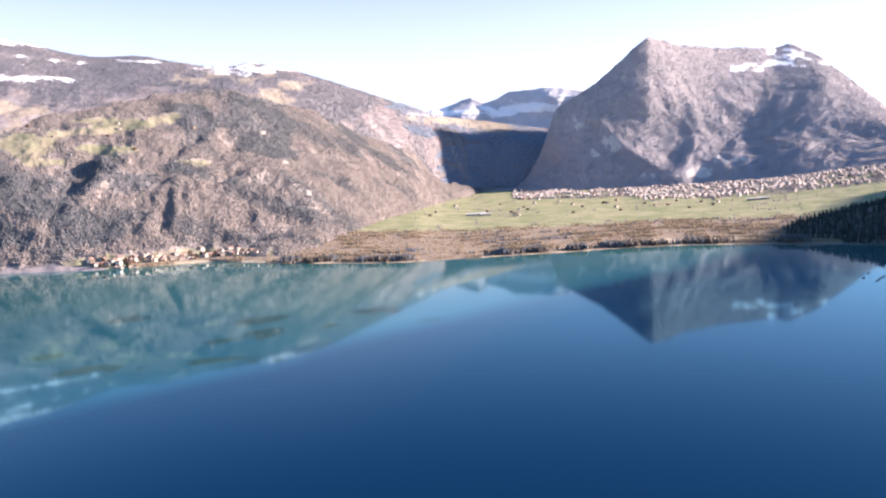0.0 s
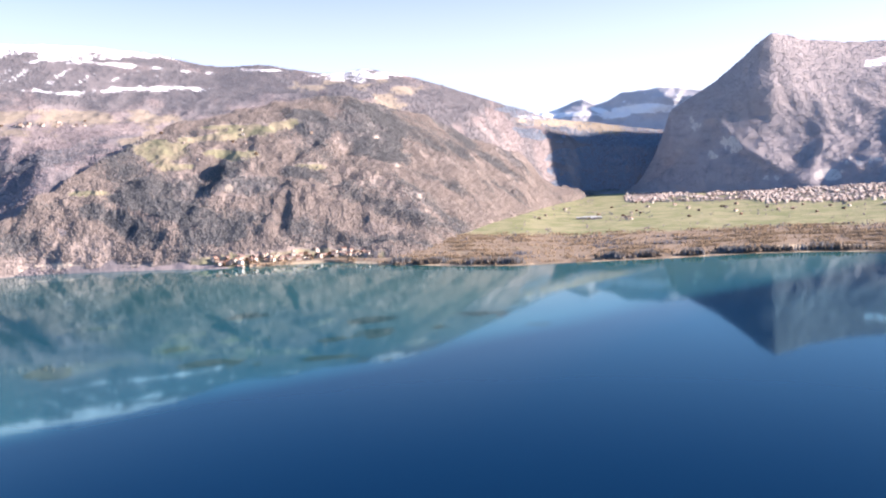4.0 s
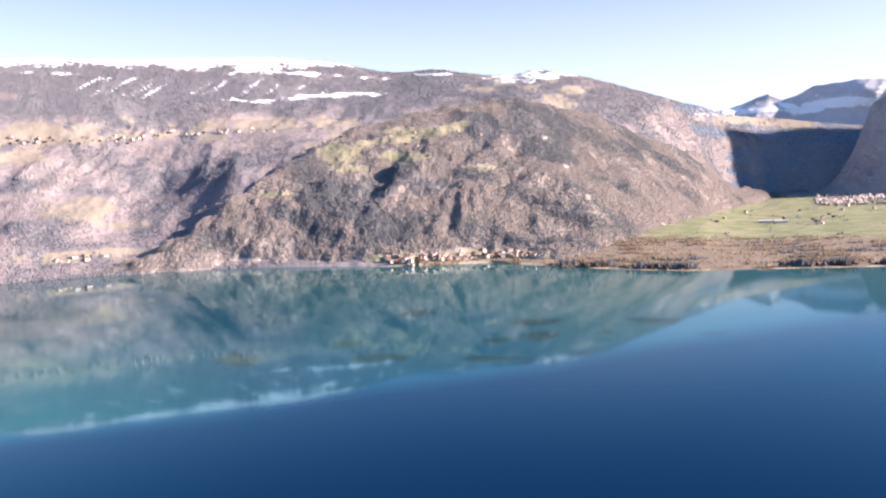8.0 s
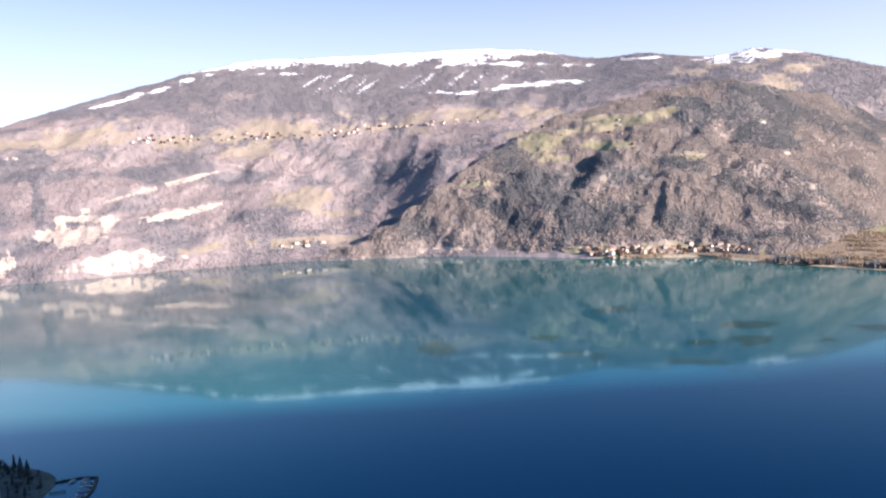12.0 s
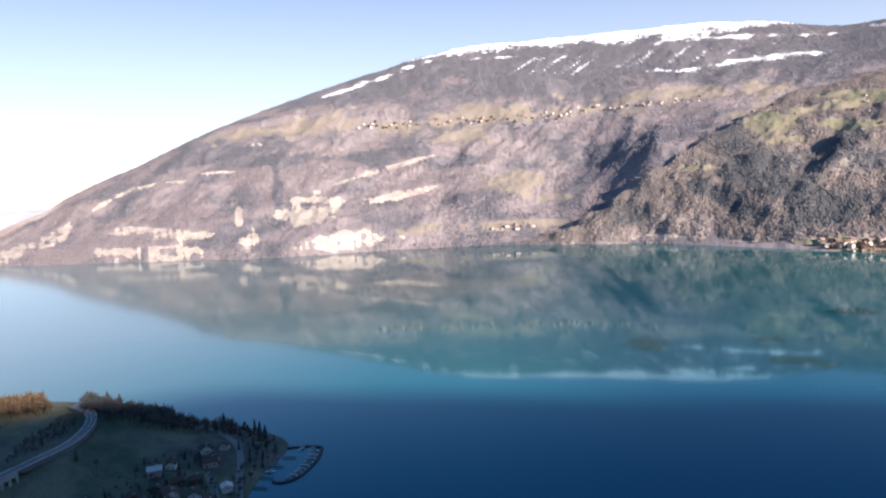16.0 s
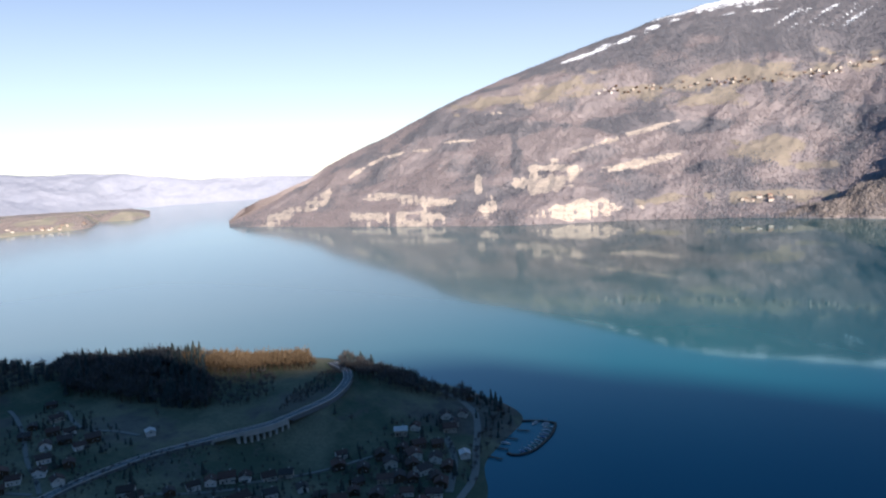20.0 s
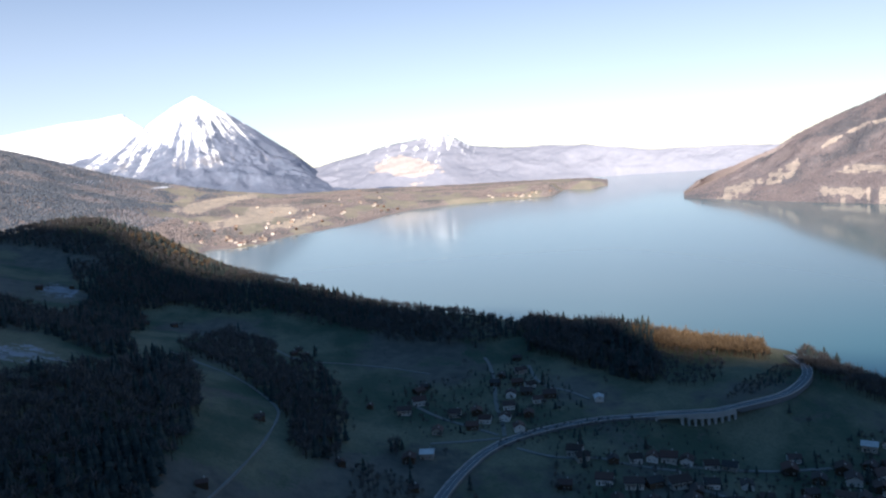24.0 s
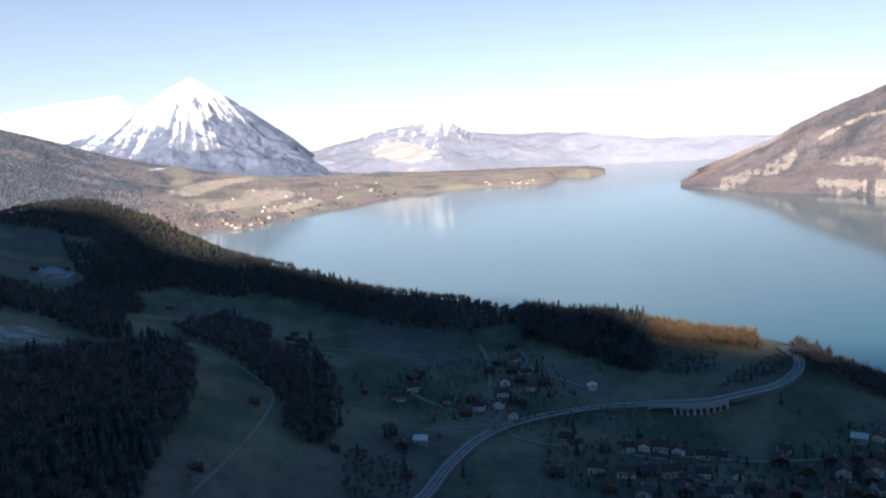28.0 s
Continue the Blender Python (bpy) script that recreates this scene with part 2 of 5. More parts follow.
def fbm(x, y, octaves=5, seed=0, ridged=False):
    s, amp, tot = 0 * x, 1.0, 0.0
    for o in range(octaves):
        v = vnoise(x * 2 ** o, y * 2 ** o, seed + o)
        s, tot, amp = s + amp * (1 - 2 * np.abs(v) if ridged else v), tot + amp, amp * 0.5
    return s / tot


def curve(line, a):
    """A line of (turn, distance, height) taken at the turns a, smoothed a little."""
    p = np.array(sorted(line), float)
    fine = np.linspace(a.min(), a.max(), 400)
    out = []
    for c in (1, 2):
        v = np.interp(fine, p[:, 0], p[:, c])
        ker = np.hanning(9)
        v = np.convolve(np.pad(v, 4, mode="edge"), ker / ker.sum(), "valid")
        out.append(np.interp(a, fine, v))
    return out


def grid_mesh(name, x, y, z, mat, attrs=None, keep=None):
    rows, cols = x.shape
    i = np.arange(rows * cols).reshape(rows, cols)
    q = np.stack([i[:-1, :-1], i[:-1, 1:], i[1:, 1:], i[1:, :-1]], -1).reshape(-1, 4)
    if keep is not None:
        q = q[keep.reshape(-1)[q].any(1)]
    used, q = np.unique(q, return_inverse=True)
    q = q.reshape(-1, 4)
    me = bpy.data.meshes.new(name)
    me.from_pydata(np.stack([x, y, z], -1).reshape(-1, 3)[used].tolist(), [], q.tolist())
    for key, v in (attrs or {}).items():
        me.attributes.new(key, "FLOAT", "POINT").data.foreach_set("value", np.ascontiguousarray(v.reshape(-1)[used], np.float32))
    me.shade_smooth()
    me.materials.append(mat)
    return new(name, me)


def blobs(patches, a, b):
    """Soft patches (turn, height, half width, half height, slant) on a hillside: 1 inside, falling to 0."""
    v = np.zeros_like(a)
    w1, w2 = fbm(a / 0.9, b / 26, 3, 91), fbm(a / 2.5, b / 80, 2, 92)
    for ca, cb, wa, wb, sl in patches:
        d = np.hypot((a - ca) / wa, (b - cb - sl * (a - ca)) / wb)
        v = np.maximum(v, np.clip(1.6 - d * (1 + 0.45 * w1 + 0.3 * w2), 0, 1))
    return v


def sheet(lines, a0, a1, na, sub, amp=30.0, cell=240.0, seed=1, crest_amp=6.0):
    """A hillside that fans out over the turns a0 to a1, through contour lines from its foot to its crest."""
    a = np.linspace(a0, a1, na)
    got = [curve(line, a) for line in lines]
    R, Z, U = [], [], []
    for k in range(len(got) - 1):
        for j in range(sub[k]):
            f = j / sub[k]
            R.append(got[k][0] * (1 - f) + got[k + 1][0] * f)
            Z.append(got[k][1] * (1 - f) + got[k + 1][1] * f)
            U.append((k + f) / (len(got) - 2))
    R.append(got[-1][0]), Z.append(got[-1][1]), U.append((len(got) - 1) / (len(got) - 2))
    R, Z = np.array(R), np.array(Z)
    U = np.array(U)[:, None] + 0 * R
    A = np.radians(a)[None, :] + 0 * R
    arc = A * 2600
    win = np.clip(U * 4, 0, 1) * np.clip((1 - U) * 5, 0.1, 1) * np.clip(Z / np.minimum(4 * amp, 110), 0.06, 1)
    wx, wy = 0.45 * fbm(arc / (cell * 1.6), R / (cell * 1.6), 3, seed + 11), 0.45 * fbm(arc / (cell * 1.6), R / (cell * 1.6), 3, seed + 12)
    g = fbm((arc + 0.35 * R) / cell + wx, (R - 0.2 * arc) / (cell * 1.5) + wy, 5, seed, True) + 0.8 * fbm(arc / (cell * 2.2), R / (cell * 2.2), 4, seed + 9)
    Z = Z + win * amp * g + crest_amp * np.clip(U * 4, 0, 1) * fbm(arc / 60, R / 60, 4, seed + 20)
    R = R + win * amp * 1.2 * fbm(arc / cell, Z / cell, 4, seed + 40)
    return -np.sin(A) * R, np.cos(A) * R, Z, np.degrees(A), U


def flora(name, pts, size, wide, mat, sides=5, tip=1.0, seed=0):
    """Many small trees as one mesh: pointed for tip 1, rounded for less."""
    rng = np.random.default_rng(seed)
    n = len(pts)
    ang = np.linspace(0, 2 * np.pi, sides, endpoint=False)
    rad = wide[:, None] * rng.uniform(0.7, 1.3, (n, sides))
    turn = ang[None] + rng.uniform(0, 6.3, (n, 1))
    lift = (0.12 if tip >= 1 else 0.5) * size[:, None] * rng.uniform(0.8, 1.2, (n, sides))
    ring = np.stack([pts[:, :1] + rad * np.cos(turn), pts[:, 1:2] + rad * np.sin(turn), pts[:, 2:] + lift], -1)
    top = pts + np.stack([rng.normal(0, 0.1, n) * wide, rng.normal(0, 0.1, n) * wide, size], -1)
    if tip >= 1:
        v = np.concatenate([ring, top[:, None]], 1)
        tri = np.array([[j, (j + 1) % sides, sides] for j in range(sides)])
    else:
        # a rounded crown: a low skirt, a wide girdle and a blunt top
        v = np.concatenate([ring, top[:, None]], 1)
        v[:, :sides, 2] -= 0.22 * size[:, None]
        tri = np.array([[j, (j + 1) % sides, sides] for j in range(sides)])
    per = v.shape[1]
    f = (tri[None] + (np.arange(n) * per)[:, None, None]).reshape(-1, 3)
    me = bpy.data.meshes.new(name)
    me.vertices.add(n * per), me.loops.add(len(f) * 3), me.polygons.add(len(f))
    me.vertices.foreach_set("co", v.astype(np.float32).ravel())
    me.loops.foreach_set("vertex_index", f.astype(np.int32).ravel())
    me.polygons.foreach_set("loop_start", np.arange(0, len(f) * 3, 3, dtype=np.int32))
    me.update(calc_edges=True)
    me.shade_smooth()
    me.materials.append(mat)
    return new(name, me)


def scatter(x, y, z, weight, count, seed=0):
    """Points spread over a hillside grid, more where weight is high."""
    rng = np.random.default_rng(seed)
    ax, ay = x[1:, :-1] - x[:-1, :-1], y[1:, :-1] - y[:-1, :-1]
    bx, by = x[:-1, 1:] - x[:-1, :-1], y[:-1, 1:] - y[:-1, :-1]
    az, bz = z[1:, :-1] - z[:-1, :-1], z[:-1, 1:] - z[:-1, :-1]
    area = np.sqrt((ax * by - ay * bx) ** 2 + (ay * bz - az * by) ** 2 + (az * bx - ax * bz) ** 2) * weight[:-1, :-1]
    c = np.cumsum(area.ravel())
    k = np.searchsorted(c, rng.uniform(0, c[-1], count))
    i, j = np.unravel_index(np.clip(k, 0, area.size - 1), area.shape)
    f, g = rng.uniform(0, 1, count), rng.uniform(0, 1, count)
    out = []
    for m in (x, y, z):
        out.append(m[i, j] * (1 - f) * (1 - g) + m[i + 1, j] * f * (1 - g) + m[i, j + 1] * (1 - f) * g + m[i + 1, j + 1] * f * g)
    return np.stack(out, -1)


def needle_drift(x, y, z, seed, share, patchy, clumps=()):
    """Above 0 where conifers stand, below it bare trees."""
    drift = fbm(x / patchy, y / patchy, 3, seed)
    if clumps:
        drift = drift + 1.2 * blobs(clumps, np.degrees(np.arctan2(-x, y)), z)
    return drift - (0.5 - share - 0.4 * np.clip((z - 470) / 60, 0, 1)) * 1.6


def wood(pts, seed, label, high=9.0, share=0.5, patchy=130.0, mats=None, clumps=()):
    """A mixed winter wood: pointed conifers and round bare trees, in drifts."""
    rng = np.random.default_rng(seed)
    m_con, m_bare = mats or (conifer_mat, bare_mat)
    con = needle_drift(*pts.T, seed, share, patchy, clumps) + rng.normal(0, 0.17, len(pts)) > 0
    for mask, name, mat, tip, text in ((con, "conifer_wood", m_con, 1.0, "dark green conifers "), (~con, "bare_wood", m_bare, 0.5, "bare brown winter trees ")):
        p = pts[mask]
        s = high * rng.uniform(0.6, 1.35, len(p))
        ob = flora(name, p, s * (1.25 if tip >= 1 else 0.95), s * (0.27 if tip >= 1 else 0.34), mat, 4, tip, seed)
        tagged(ob, text + label, "trees", kind="stuff")

# ---- lake ----
def build_lake():
    r = np.concatenate([np.linspace(0, 2400, 90), np.linspace(2460, 4950, 30)])
    t = np.linspace(180, -180, 361)
    R, T = np.meshgrid(r, np.radians(t), indexing="ij")
    x, y = -np.sin(T) * R, np.cos(T) * R
    # shallows off the river delta and along the north shore
    shore = np.interp(np.degrees(T), [p[0] for p in NORTH_SHORE], [p[1] for p in NORTH_SHORE])
    depth = shore - R
    shallow = np.clip(1.25 - depth / np.interp(np.degrees(T), [-60, -45, -30, -15, 0, 10, 18, 30, 60], [300, 420, 650, 900, 900, 500, 200, 100, 100]), 0, 1)
    weed = blobs([(-17, 880, 2.0, 22, 0), (-17.3, 798, 1.2, 18, 0), (-13.8, 775, 1.0, 16, 0), (6, 780, 1.4, 26, 6), (-2.1, 814, 1.4, 12, 0), (-7.7, 980, 2.2, 16, 0), (-4.7, 720, 2.2, 14, 3), (-14.4, 690, 3, 14, 2), (-25, 880, 2, 16, 0), (-22, 820, 1.4, 14, 0), (-30, 800, 1.6, 14, 2)], np.degrees(T), R)
    # masks by bearing: untinted mirror, and painted pale sheen in the west
    west_mirror = np.clip((np.degrees(T) + 10) / 32, 0, 1) * np.clip((R - 420) / 600, 0, 1)
    west_sheen = np.clip((np.degrees(T) - 26) / 34, 0, 1) * np.clip((R - 250) / 600, 0, 1) * np.clip((125 - np.degrees(T)) / 10, 0, 1)
    turquoise = 0.55 * np.clip((R - 330) / 300, 0, 1) * np.clip((1250 - R) / 450, 0, 1) * np.clip((np.degrees(T) - 5) / 14, 0, 1) * np.clip((70 - np.degrees(T)) / 25, 0, 1)
    ob = grid_mesh("water", x, y, 0 * x, water_mat, {"turquoise": turquoise, "shallow": shallow, "weed": weed, "west_sheen": west_sheen, "west_mirror": west_mirror})
    tagged(ob, "calm deep blue lake with turquoise shallows, mirroring the mountains", "lake", kind="structure")


NORTH_SHORE = [(-66, 1500, 0), (-56.7, 1494, 0), (-49.6, 1487, 0), (-45.6, 1463, 0), (-40.2, 1407, 0), (-34.6, 1375, 0), (-28.1, 1348, 0), (-23.7, 1381, 0), (-18.7, 1456, 0), (-13.8, 1590, 0),
               (-6.6, 1600, 0), (0.6, 1730, 0), (6.2, 1838, 0), (13.4, 1892, 0), (20.4, 1930, 0), (25.8, 1946, 0), (30.2, 1920, 0), (36.6, 1960, 0), (43.1, 2110, 0), (49.1, 2280, 0), (55.2, 2560, 0)]
build_lake()
SHEETS = {}


def at_height(line, dr, z):
    return [(a, r + dr, z) for a, r, _ in line]


# ---- the long mountain on the far shore, with its high terrace and snow cap ----
# fir clumps; the narrow one at 33.5 is added for a bare cleft's shade
MASSIF_FIRS_AND_SHADE = [(-23, 470, 3.4, 80, -24), (1.1, 590, 0.9, 60, 0), (6.5, 605, 1.1, 40, 0), (14.5, 505, 0.5, 40, -30), (15.9, 400, 0.35, 60, 60), (25.5, 270, 2.5, 18, 0), (33, 265, 3, 16, 0), (20, 235, 2, 14, 0), (33.5, 175, 0.25, 60, 0), (36, 60, 1.5, 20, 0), (8, 250, 2, 12, 0), (38, 300, 3, 20, -10)]
SPUR_FIRS = [(-13.5, 335, 1.2, 34, 0), (-12.8, 380, 1.2, 20, 0), (-8.4, 170, 1.6, 14, 0), (-11.6, 200, 0.8, 12, 0), (-3.4, 110, 2.5, 20, 10), (0.5, 90, 2, 25, 15), (-17.5, 330, 2.0, 70, 10), (-6, 60, 2, 14, 0)]


def build_massif():
    foot = [p for p in NORTH_SHORE if p[0] > -10] + [(-20, 2300, 30), (-29, 3300, 50), (-34, 3860, 52), (-38, 3900, 50), (-46, 4050, 60)]
    low = [(-46, 4080, 90), (-38, 3930, 90), (-34, 3890, 90), (-29, 3350, 90), (-20, 2400, 60), (0, 2000, 100), (3, 2020, 114), (5, 2040, 110), (6.8, 2030, 84), (8, 2010, 70), (10.2, 1985, 44), (12.5, 2060, 30), (20, 2030, 36), (26, 2010, 46), (31.7, 1990, 42), (39.7, 2120, 30), (44.9, 2260, 26), (52.2, 2520, 14), (55.2, 2600, 2)]
    mid = [(-46, 4120, 170), (-38, 3980, 180), (-34, 3940, 190), (-29, 3500, 200), (-20, 2700, 200), (0, 2360, 275), (5, 2300, 235), (8, 2390, 200), (10.4, 2500, 172), (16.5, 2450, 184), (22.4, 2400, 179), (27.6, 2350, 152), (32.7, 2400, 160), (41.9, 2600, 134), (47.4, 2720, 104), (53.3, 2760, 22), (55.2, 2700, 2)]
    bench = [(-46, 4180, 250), (-38, 4060, 270), (-34, 4000, 290), (-29, 3600, 330), (-25, 3300, 380), (-20, 3050, 390), (-10, 2850, 400), (0.9, 2850, 409), (8.3, 2850, 393), (12.2, 2850, 388), (17.2, 2800, 360), (20.6, 2800, 350), (29.1, 2800, 332), (35, 2850, 349), (39.6, 2880, 296), (44.5, 2860, 196), (49.5, 2860, 112), (53, 2840, 28), (55.2, 2780, 3)]
    bench_top = [(-46, 4230, 300), (-38, 4130, 320), (-34, 4050, 350), (-29, 3700, 400), (-25, 3400, 450), (-20, 3200, 500), (-15.3, 3050, 500), (-6.7, 3000, 455), (4.5, 3000, 472), (12.2, 3000, 463), (22.2, 2950, 451), (31.5, 3000, 459), (38.3, 3000, 374), (45.6, 2980, 206), (50, 2960, 106), (53, 2900, 34), (55.2, 2840, 4)]
    crest = [(-46, 4300, 340), (-38.8, 4250, 372), (-36.3, 4150, 402), (-33.3, 4050, 431), (-30.8, 3900, 449), (-28.7, 3800, 498), (-27.1, 3700, 524), (-25.1, 3600, 558), (-22.6, 3500, 604), (-20.1, 3500, 652), (-17.4, 3500, 684), (-14.7, 3500, 664), (-9.8, 3500, 712), (-6.5, 3500, 702), (-3.1, 3500, 752), (1.5, 3500, 788),
             (9.1, 3500, 786), (13.6, 3500, 778), (18.3, 3500, 776), (22.4, 3450, 726), (28, 3400, 623), (31, 3350, 564), (34.9, 3250, 479), (38.2, 3150, 404), (41.6, 3100, 318), (45.6, 3050, 226), (48.1, 3000, 168), (48.9, 2980, 140), (51, 2940, 96), (53, 2880, 62), (54.3, 2800, 40), (54.9, 2720, 22), (55.2, 2640, 4)]
    back = [(a, r + 400, z - 160) for a, r, z in crest]
    below = [(a, r - 40, -14) for a, r, z in foot]
    x, y, z, a, u = sheet([below, foot, low, mid, bench, bench_top, crest, back], -46, 55.2, 1100, [2, 12, 26, 26, 10, 30, 8], 24, 230, 3)
    meadow = blobs([(24, 385, 9, 46, 0.3), (12, 425, 9, 44, 0), (3, 440, 6, 40, 0), (34, 390, 6, 34, -1), (30, 420, 4, 24, 0), (6, 360, 2, 34, 0), (-2, 330, 2.5, 26, 0), (18, 300, 1.5, 18, 0), (20, 330, 3, 26, 4), (15.5, 150, 2.4, 30, 0), (13.5, 120, 2, 24, 0), (16, 40, 5, 14, 0), (20.5, 42, 4, 10, 0), (28.5, 470, 2, 18, 0), (-16, 610, 3.5, 50, -6), (-19.4, 520, 1.6, 50, -20), (8, 30, 3, 8, 0), (-34, 405, 5, 34, 4), (-39, 370, 4, 30, 0)], a, z)
    rock = blobs([(51.6, 18, 1.5, 14, -14), (48.4, 68, 1.1, 16, -25), (45.5, 150, 0.9, 10, -25), (44.2, 181, 0.9, 8, -20), (42.5, 203, 0.7, 6, -12), (42.2, 64, 3.6, 13, 2), (42.6, 16, 3.2, 15, 2), (31.2, 106, 2.3, 30, -3), (25.4, 218, 3.0, 9, -11), (25, 130, 2.6, 9, -6), (29.6, 26, 3.6, 17, -2),
                  (36.4, 100, 0.25, 26, -31), (34.9, 333, 0.8, 6, 0), (37.6, 236, 1.5, 8, 0), (40.4, 214, 1.0, 5, 0), (35.6, 40, 0.8, 24, 0), (12, 12, 1.5, 8, 0)], a, z)
    rock = rock * np.clip(0.8 + 0.9 * fbm(a / 1.6, z / 12, 4, 55) + 0.55 * fbm(a / 0.2, z / 70, 2, 57), 0.05, 1.15)
    snow = np.clip((z - np.interp(a, [-5, 0, 10, 16], [735, 705, 705, 722])) / 45 + 0.75 * fbm(a / 1.4, z / 30, 3, 8) + 0.55 * fbm(a / 0.3, z / 9, 3, 18), 0, 1) * (a > -5) * (a < 27)
    snow = np.maximum(snow, blobs([(-16.6, 648, 3.0, 36, 0), (-2.3, 568, 4.2, 14, -2), (2.9, 546, 1.4, 9, 0), (5.6, 560, 1.0, 7, 0), (-9.5, 680, 1.6, 9, 1), (0, 690, 3.0, 12, 4), (-5.5, 668, 1.6, 9, 3), (3.2, 716, 1.2, 8, 0), (-2.2, 748, 2.2, 10, 0), (5, 700, 2.0, 7, 3), (17, 690, 2.0, 5, 0), (24, 655, 3.2, 12, -20), (21, 735, 2.6, 12, -12), (28, 575, 2, 8, -18), (-30.5, 446, 1.6, 6, 4)], a, z) * np.clip(0.68 + 1.25 * fbm(a / 0.9, z / 11, 4, 9), 0, 1.1))
    chutes = np.clip(fbm((a + z / 45) / 0.42, z / 140, 3, 30) * 4.5 - 0.3, 0, 1) * np.exp(-((z - 625) / 55) ** 4) * np.maximum(np.exp(-((a - 12.5) / 3.6) ** 4), 0.5 * np.exp(-((a - 3) / 7) ** 4))
    snow = np.maximum(snow, chutes)
    meadow = meadow * np.clip(0.62 + 1.0 * fbm(a / 1.7, z / 32, 3, 77), 0, 1)
    SHEETS["massif"] = (x, y, z, a, u)
    ob = grid_mesh("mountain", x, y, z, slope_mat, {"meadow": meadow, "rock": rock, "snow": snow, "needle": np.clip(0.5 + 2 * needle_drift(x, y, z, 11, 0.4, 110, MASSIF_FIRS_AND_SHADE), 0, 1)})
    tagged(ob, "long wooded mountain with pale cliffs, terrace meadows and snow on its crest", "mountain", kind="structure")
    free = np.clip(1 - 1.45 * np.maximum.reduce([meadow * 0.95, rock * 1.2, snow * 0.67]), 0.0, 1) + 0.05 * (meadow > 0.4) * (snow < 0.2) * (z > 1.5) * (u < 1.0)
    free = free * np.where((a < 4) & (a > -22), np.where(u > 0.42, 1.0, 0.0), 1.0)
    thin = np.where(fbm(x / 160, y / 160, 3, 5) > 0.28, 0.35, 1.0)
    pts = scatter(x, y, z - 1, free * thin, 330000, 4)
    valley = np.degrees(np.arctan2(-pts[:, 0], pts[:, 1])) + 6 * fbm(pts[:, 0] / 200, pts[:, 2] / 60, 3, 64) < -30.5
    wood(pts[~valley], 11, "covering the long mountain's slope", 4.7, 0.4, 110, None, MASSIF_FIRS_AND_SHADE)
    # pale blue here is haze over the shaded valley, put into the tree colour
    wood(pts[valley], 10, "in the side valley", 7.0, 0.9, 110, (hazed_valley_conifer_mat, hazed_bare_mat))


# ---- the wooded foothill that stands before it ----
def build_spur():
    foot = [(-36, 3900, 60), (-33.9, 3700, 50), (-32.6, 3300, 46), (-29.1, 2520, 40), (-24.8, 2000, 22), (-21.3, 1640, 12), (-18.7, 1540, 6), (-13.8, 1640, 2), (-6.6, 1630, 2), (0.6, 1745, 1), (6.2, 1838, 0), (11, 1868, 0), (15, 1896, -3)]
    low = [(-36, 3950, 62), (-33.9, 3740, 60), (-32.6, 3360, 62), (-29.1, 2620, 66), (-24.8, 2120, 60), (-21.3, 1800, 52), (-13.9, 1760, 46), (-6.6, 1740, 50), (0.6, 1820, 48), (6.2, 1880, 34), (11, 1890, 14), (15, 1910, -1)]
    mid = [(-36, 4000, 64), (-33.9, 3780, 66), (-31.4, 3300, 92), (-29, 2850, 140), (-24.8, 2500, 185), (-19, 2250, 225), (-13, 2150, 235), (-6.6, 2080, 215), (0.6, 2030, 155), (5, 1990, 110), (9, 1940, 56), (12, 1920, 24), (15, 1930, 1)]
    crest = [(-36, 4050, 60), (-33, 3500, 58), (-31.4, 3350, 100), (-30.2, 3280, 155), (-29, 3200, 245), (-24.8, 2950, 322), (-21.9, 2800, 400), (-19, 2700, 425), (-16.6, 2600, 455), (-13, 2550, 455), (-9.3, 2500, 420), (-3.3, 2400, 362), (-0.7, 2300, 302), (3.7, 2150, 210), (4.6, 2110, 176), (5.8, 2080, 166), (6.8, 2060, 118), (8.0, 2040, 112), (8.9, 2010, 72), (10.2, 1990, 66), (11.6, 1970, 34), (13, 1960, 26), (15, 1950, 4)]
    back = [(a, r + 300, z - 120) for a, r, z in crest]
    below = [(a, r - 40, z - 14) for a, r, z in foot]
    x, y, z, a, u = sheet([below, foot, low, mid, crest, back], -36, 15, 680, [2, 14, 40, 40, 10], 22, 240, 17, 14)
    meadow = blobs([(-2.6, 282, 1.8, 26, 3), (-10.3, 345, 2.2, 18, -6), (-6.5, 318, 3.0, 13, -4), (-7.2, 258, 2.1, 14, 5), (-3.6, 230, 1.2, 8, 0), (-13, 215, 1.2, 6, 3), (2.4, 170, 1.2, 8, 0), (-10.5, 9, 6, 13, 0), (-7, 350, 2, 7, 0), (-2.4, 292, 1.6, 9, 3), (-9.2, 345, 2.4, 9, 2)], a, z)
    meadow = meadow * np.clip(1.0 + 0.7 * fbm(a / 1.1, z / 22, 3, 78), 0, 1)
    rock = 0.8 * blobs([(-6.9, 165, 0.25, 9, 0), (-21, 120, 0.3, 7, 0), (-18, 300, 0.2, 5, 0), (5, 12, 2.0, 6, 0), (0, 8, 1.5, 4, 0), (-19.5, 205, 0.25, 4, 0)], a, z)
    SHEETS["spur"] = (x, y, z, a, u)
    ob = grid_mesh("foothill", x, y, z, spur_mat, {"meadow": meadow, "rock": rock, "snow": 0 * z, "needle": np.clip(0.5 + 2 * needle_drift(x, y, z, 12, 0.34, 120, SPUR_FIRS), 0, 1)})
    tagged(ob, "rounded wooded foothill with green clearings above the lake", "hill", kind="structure")
    free = np.clip(1 - 1.5 * np.maximum(meadow, rock), 0, 1) * (z > np.where((a > -16.5) & (a < -5), 19, 1.5)) * (u < 1.05)
    thin = np.where(fbm(x / 140, y / 140, 3, 6) > 0.3, 0.4, 1.0)
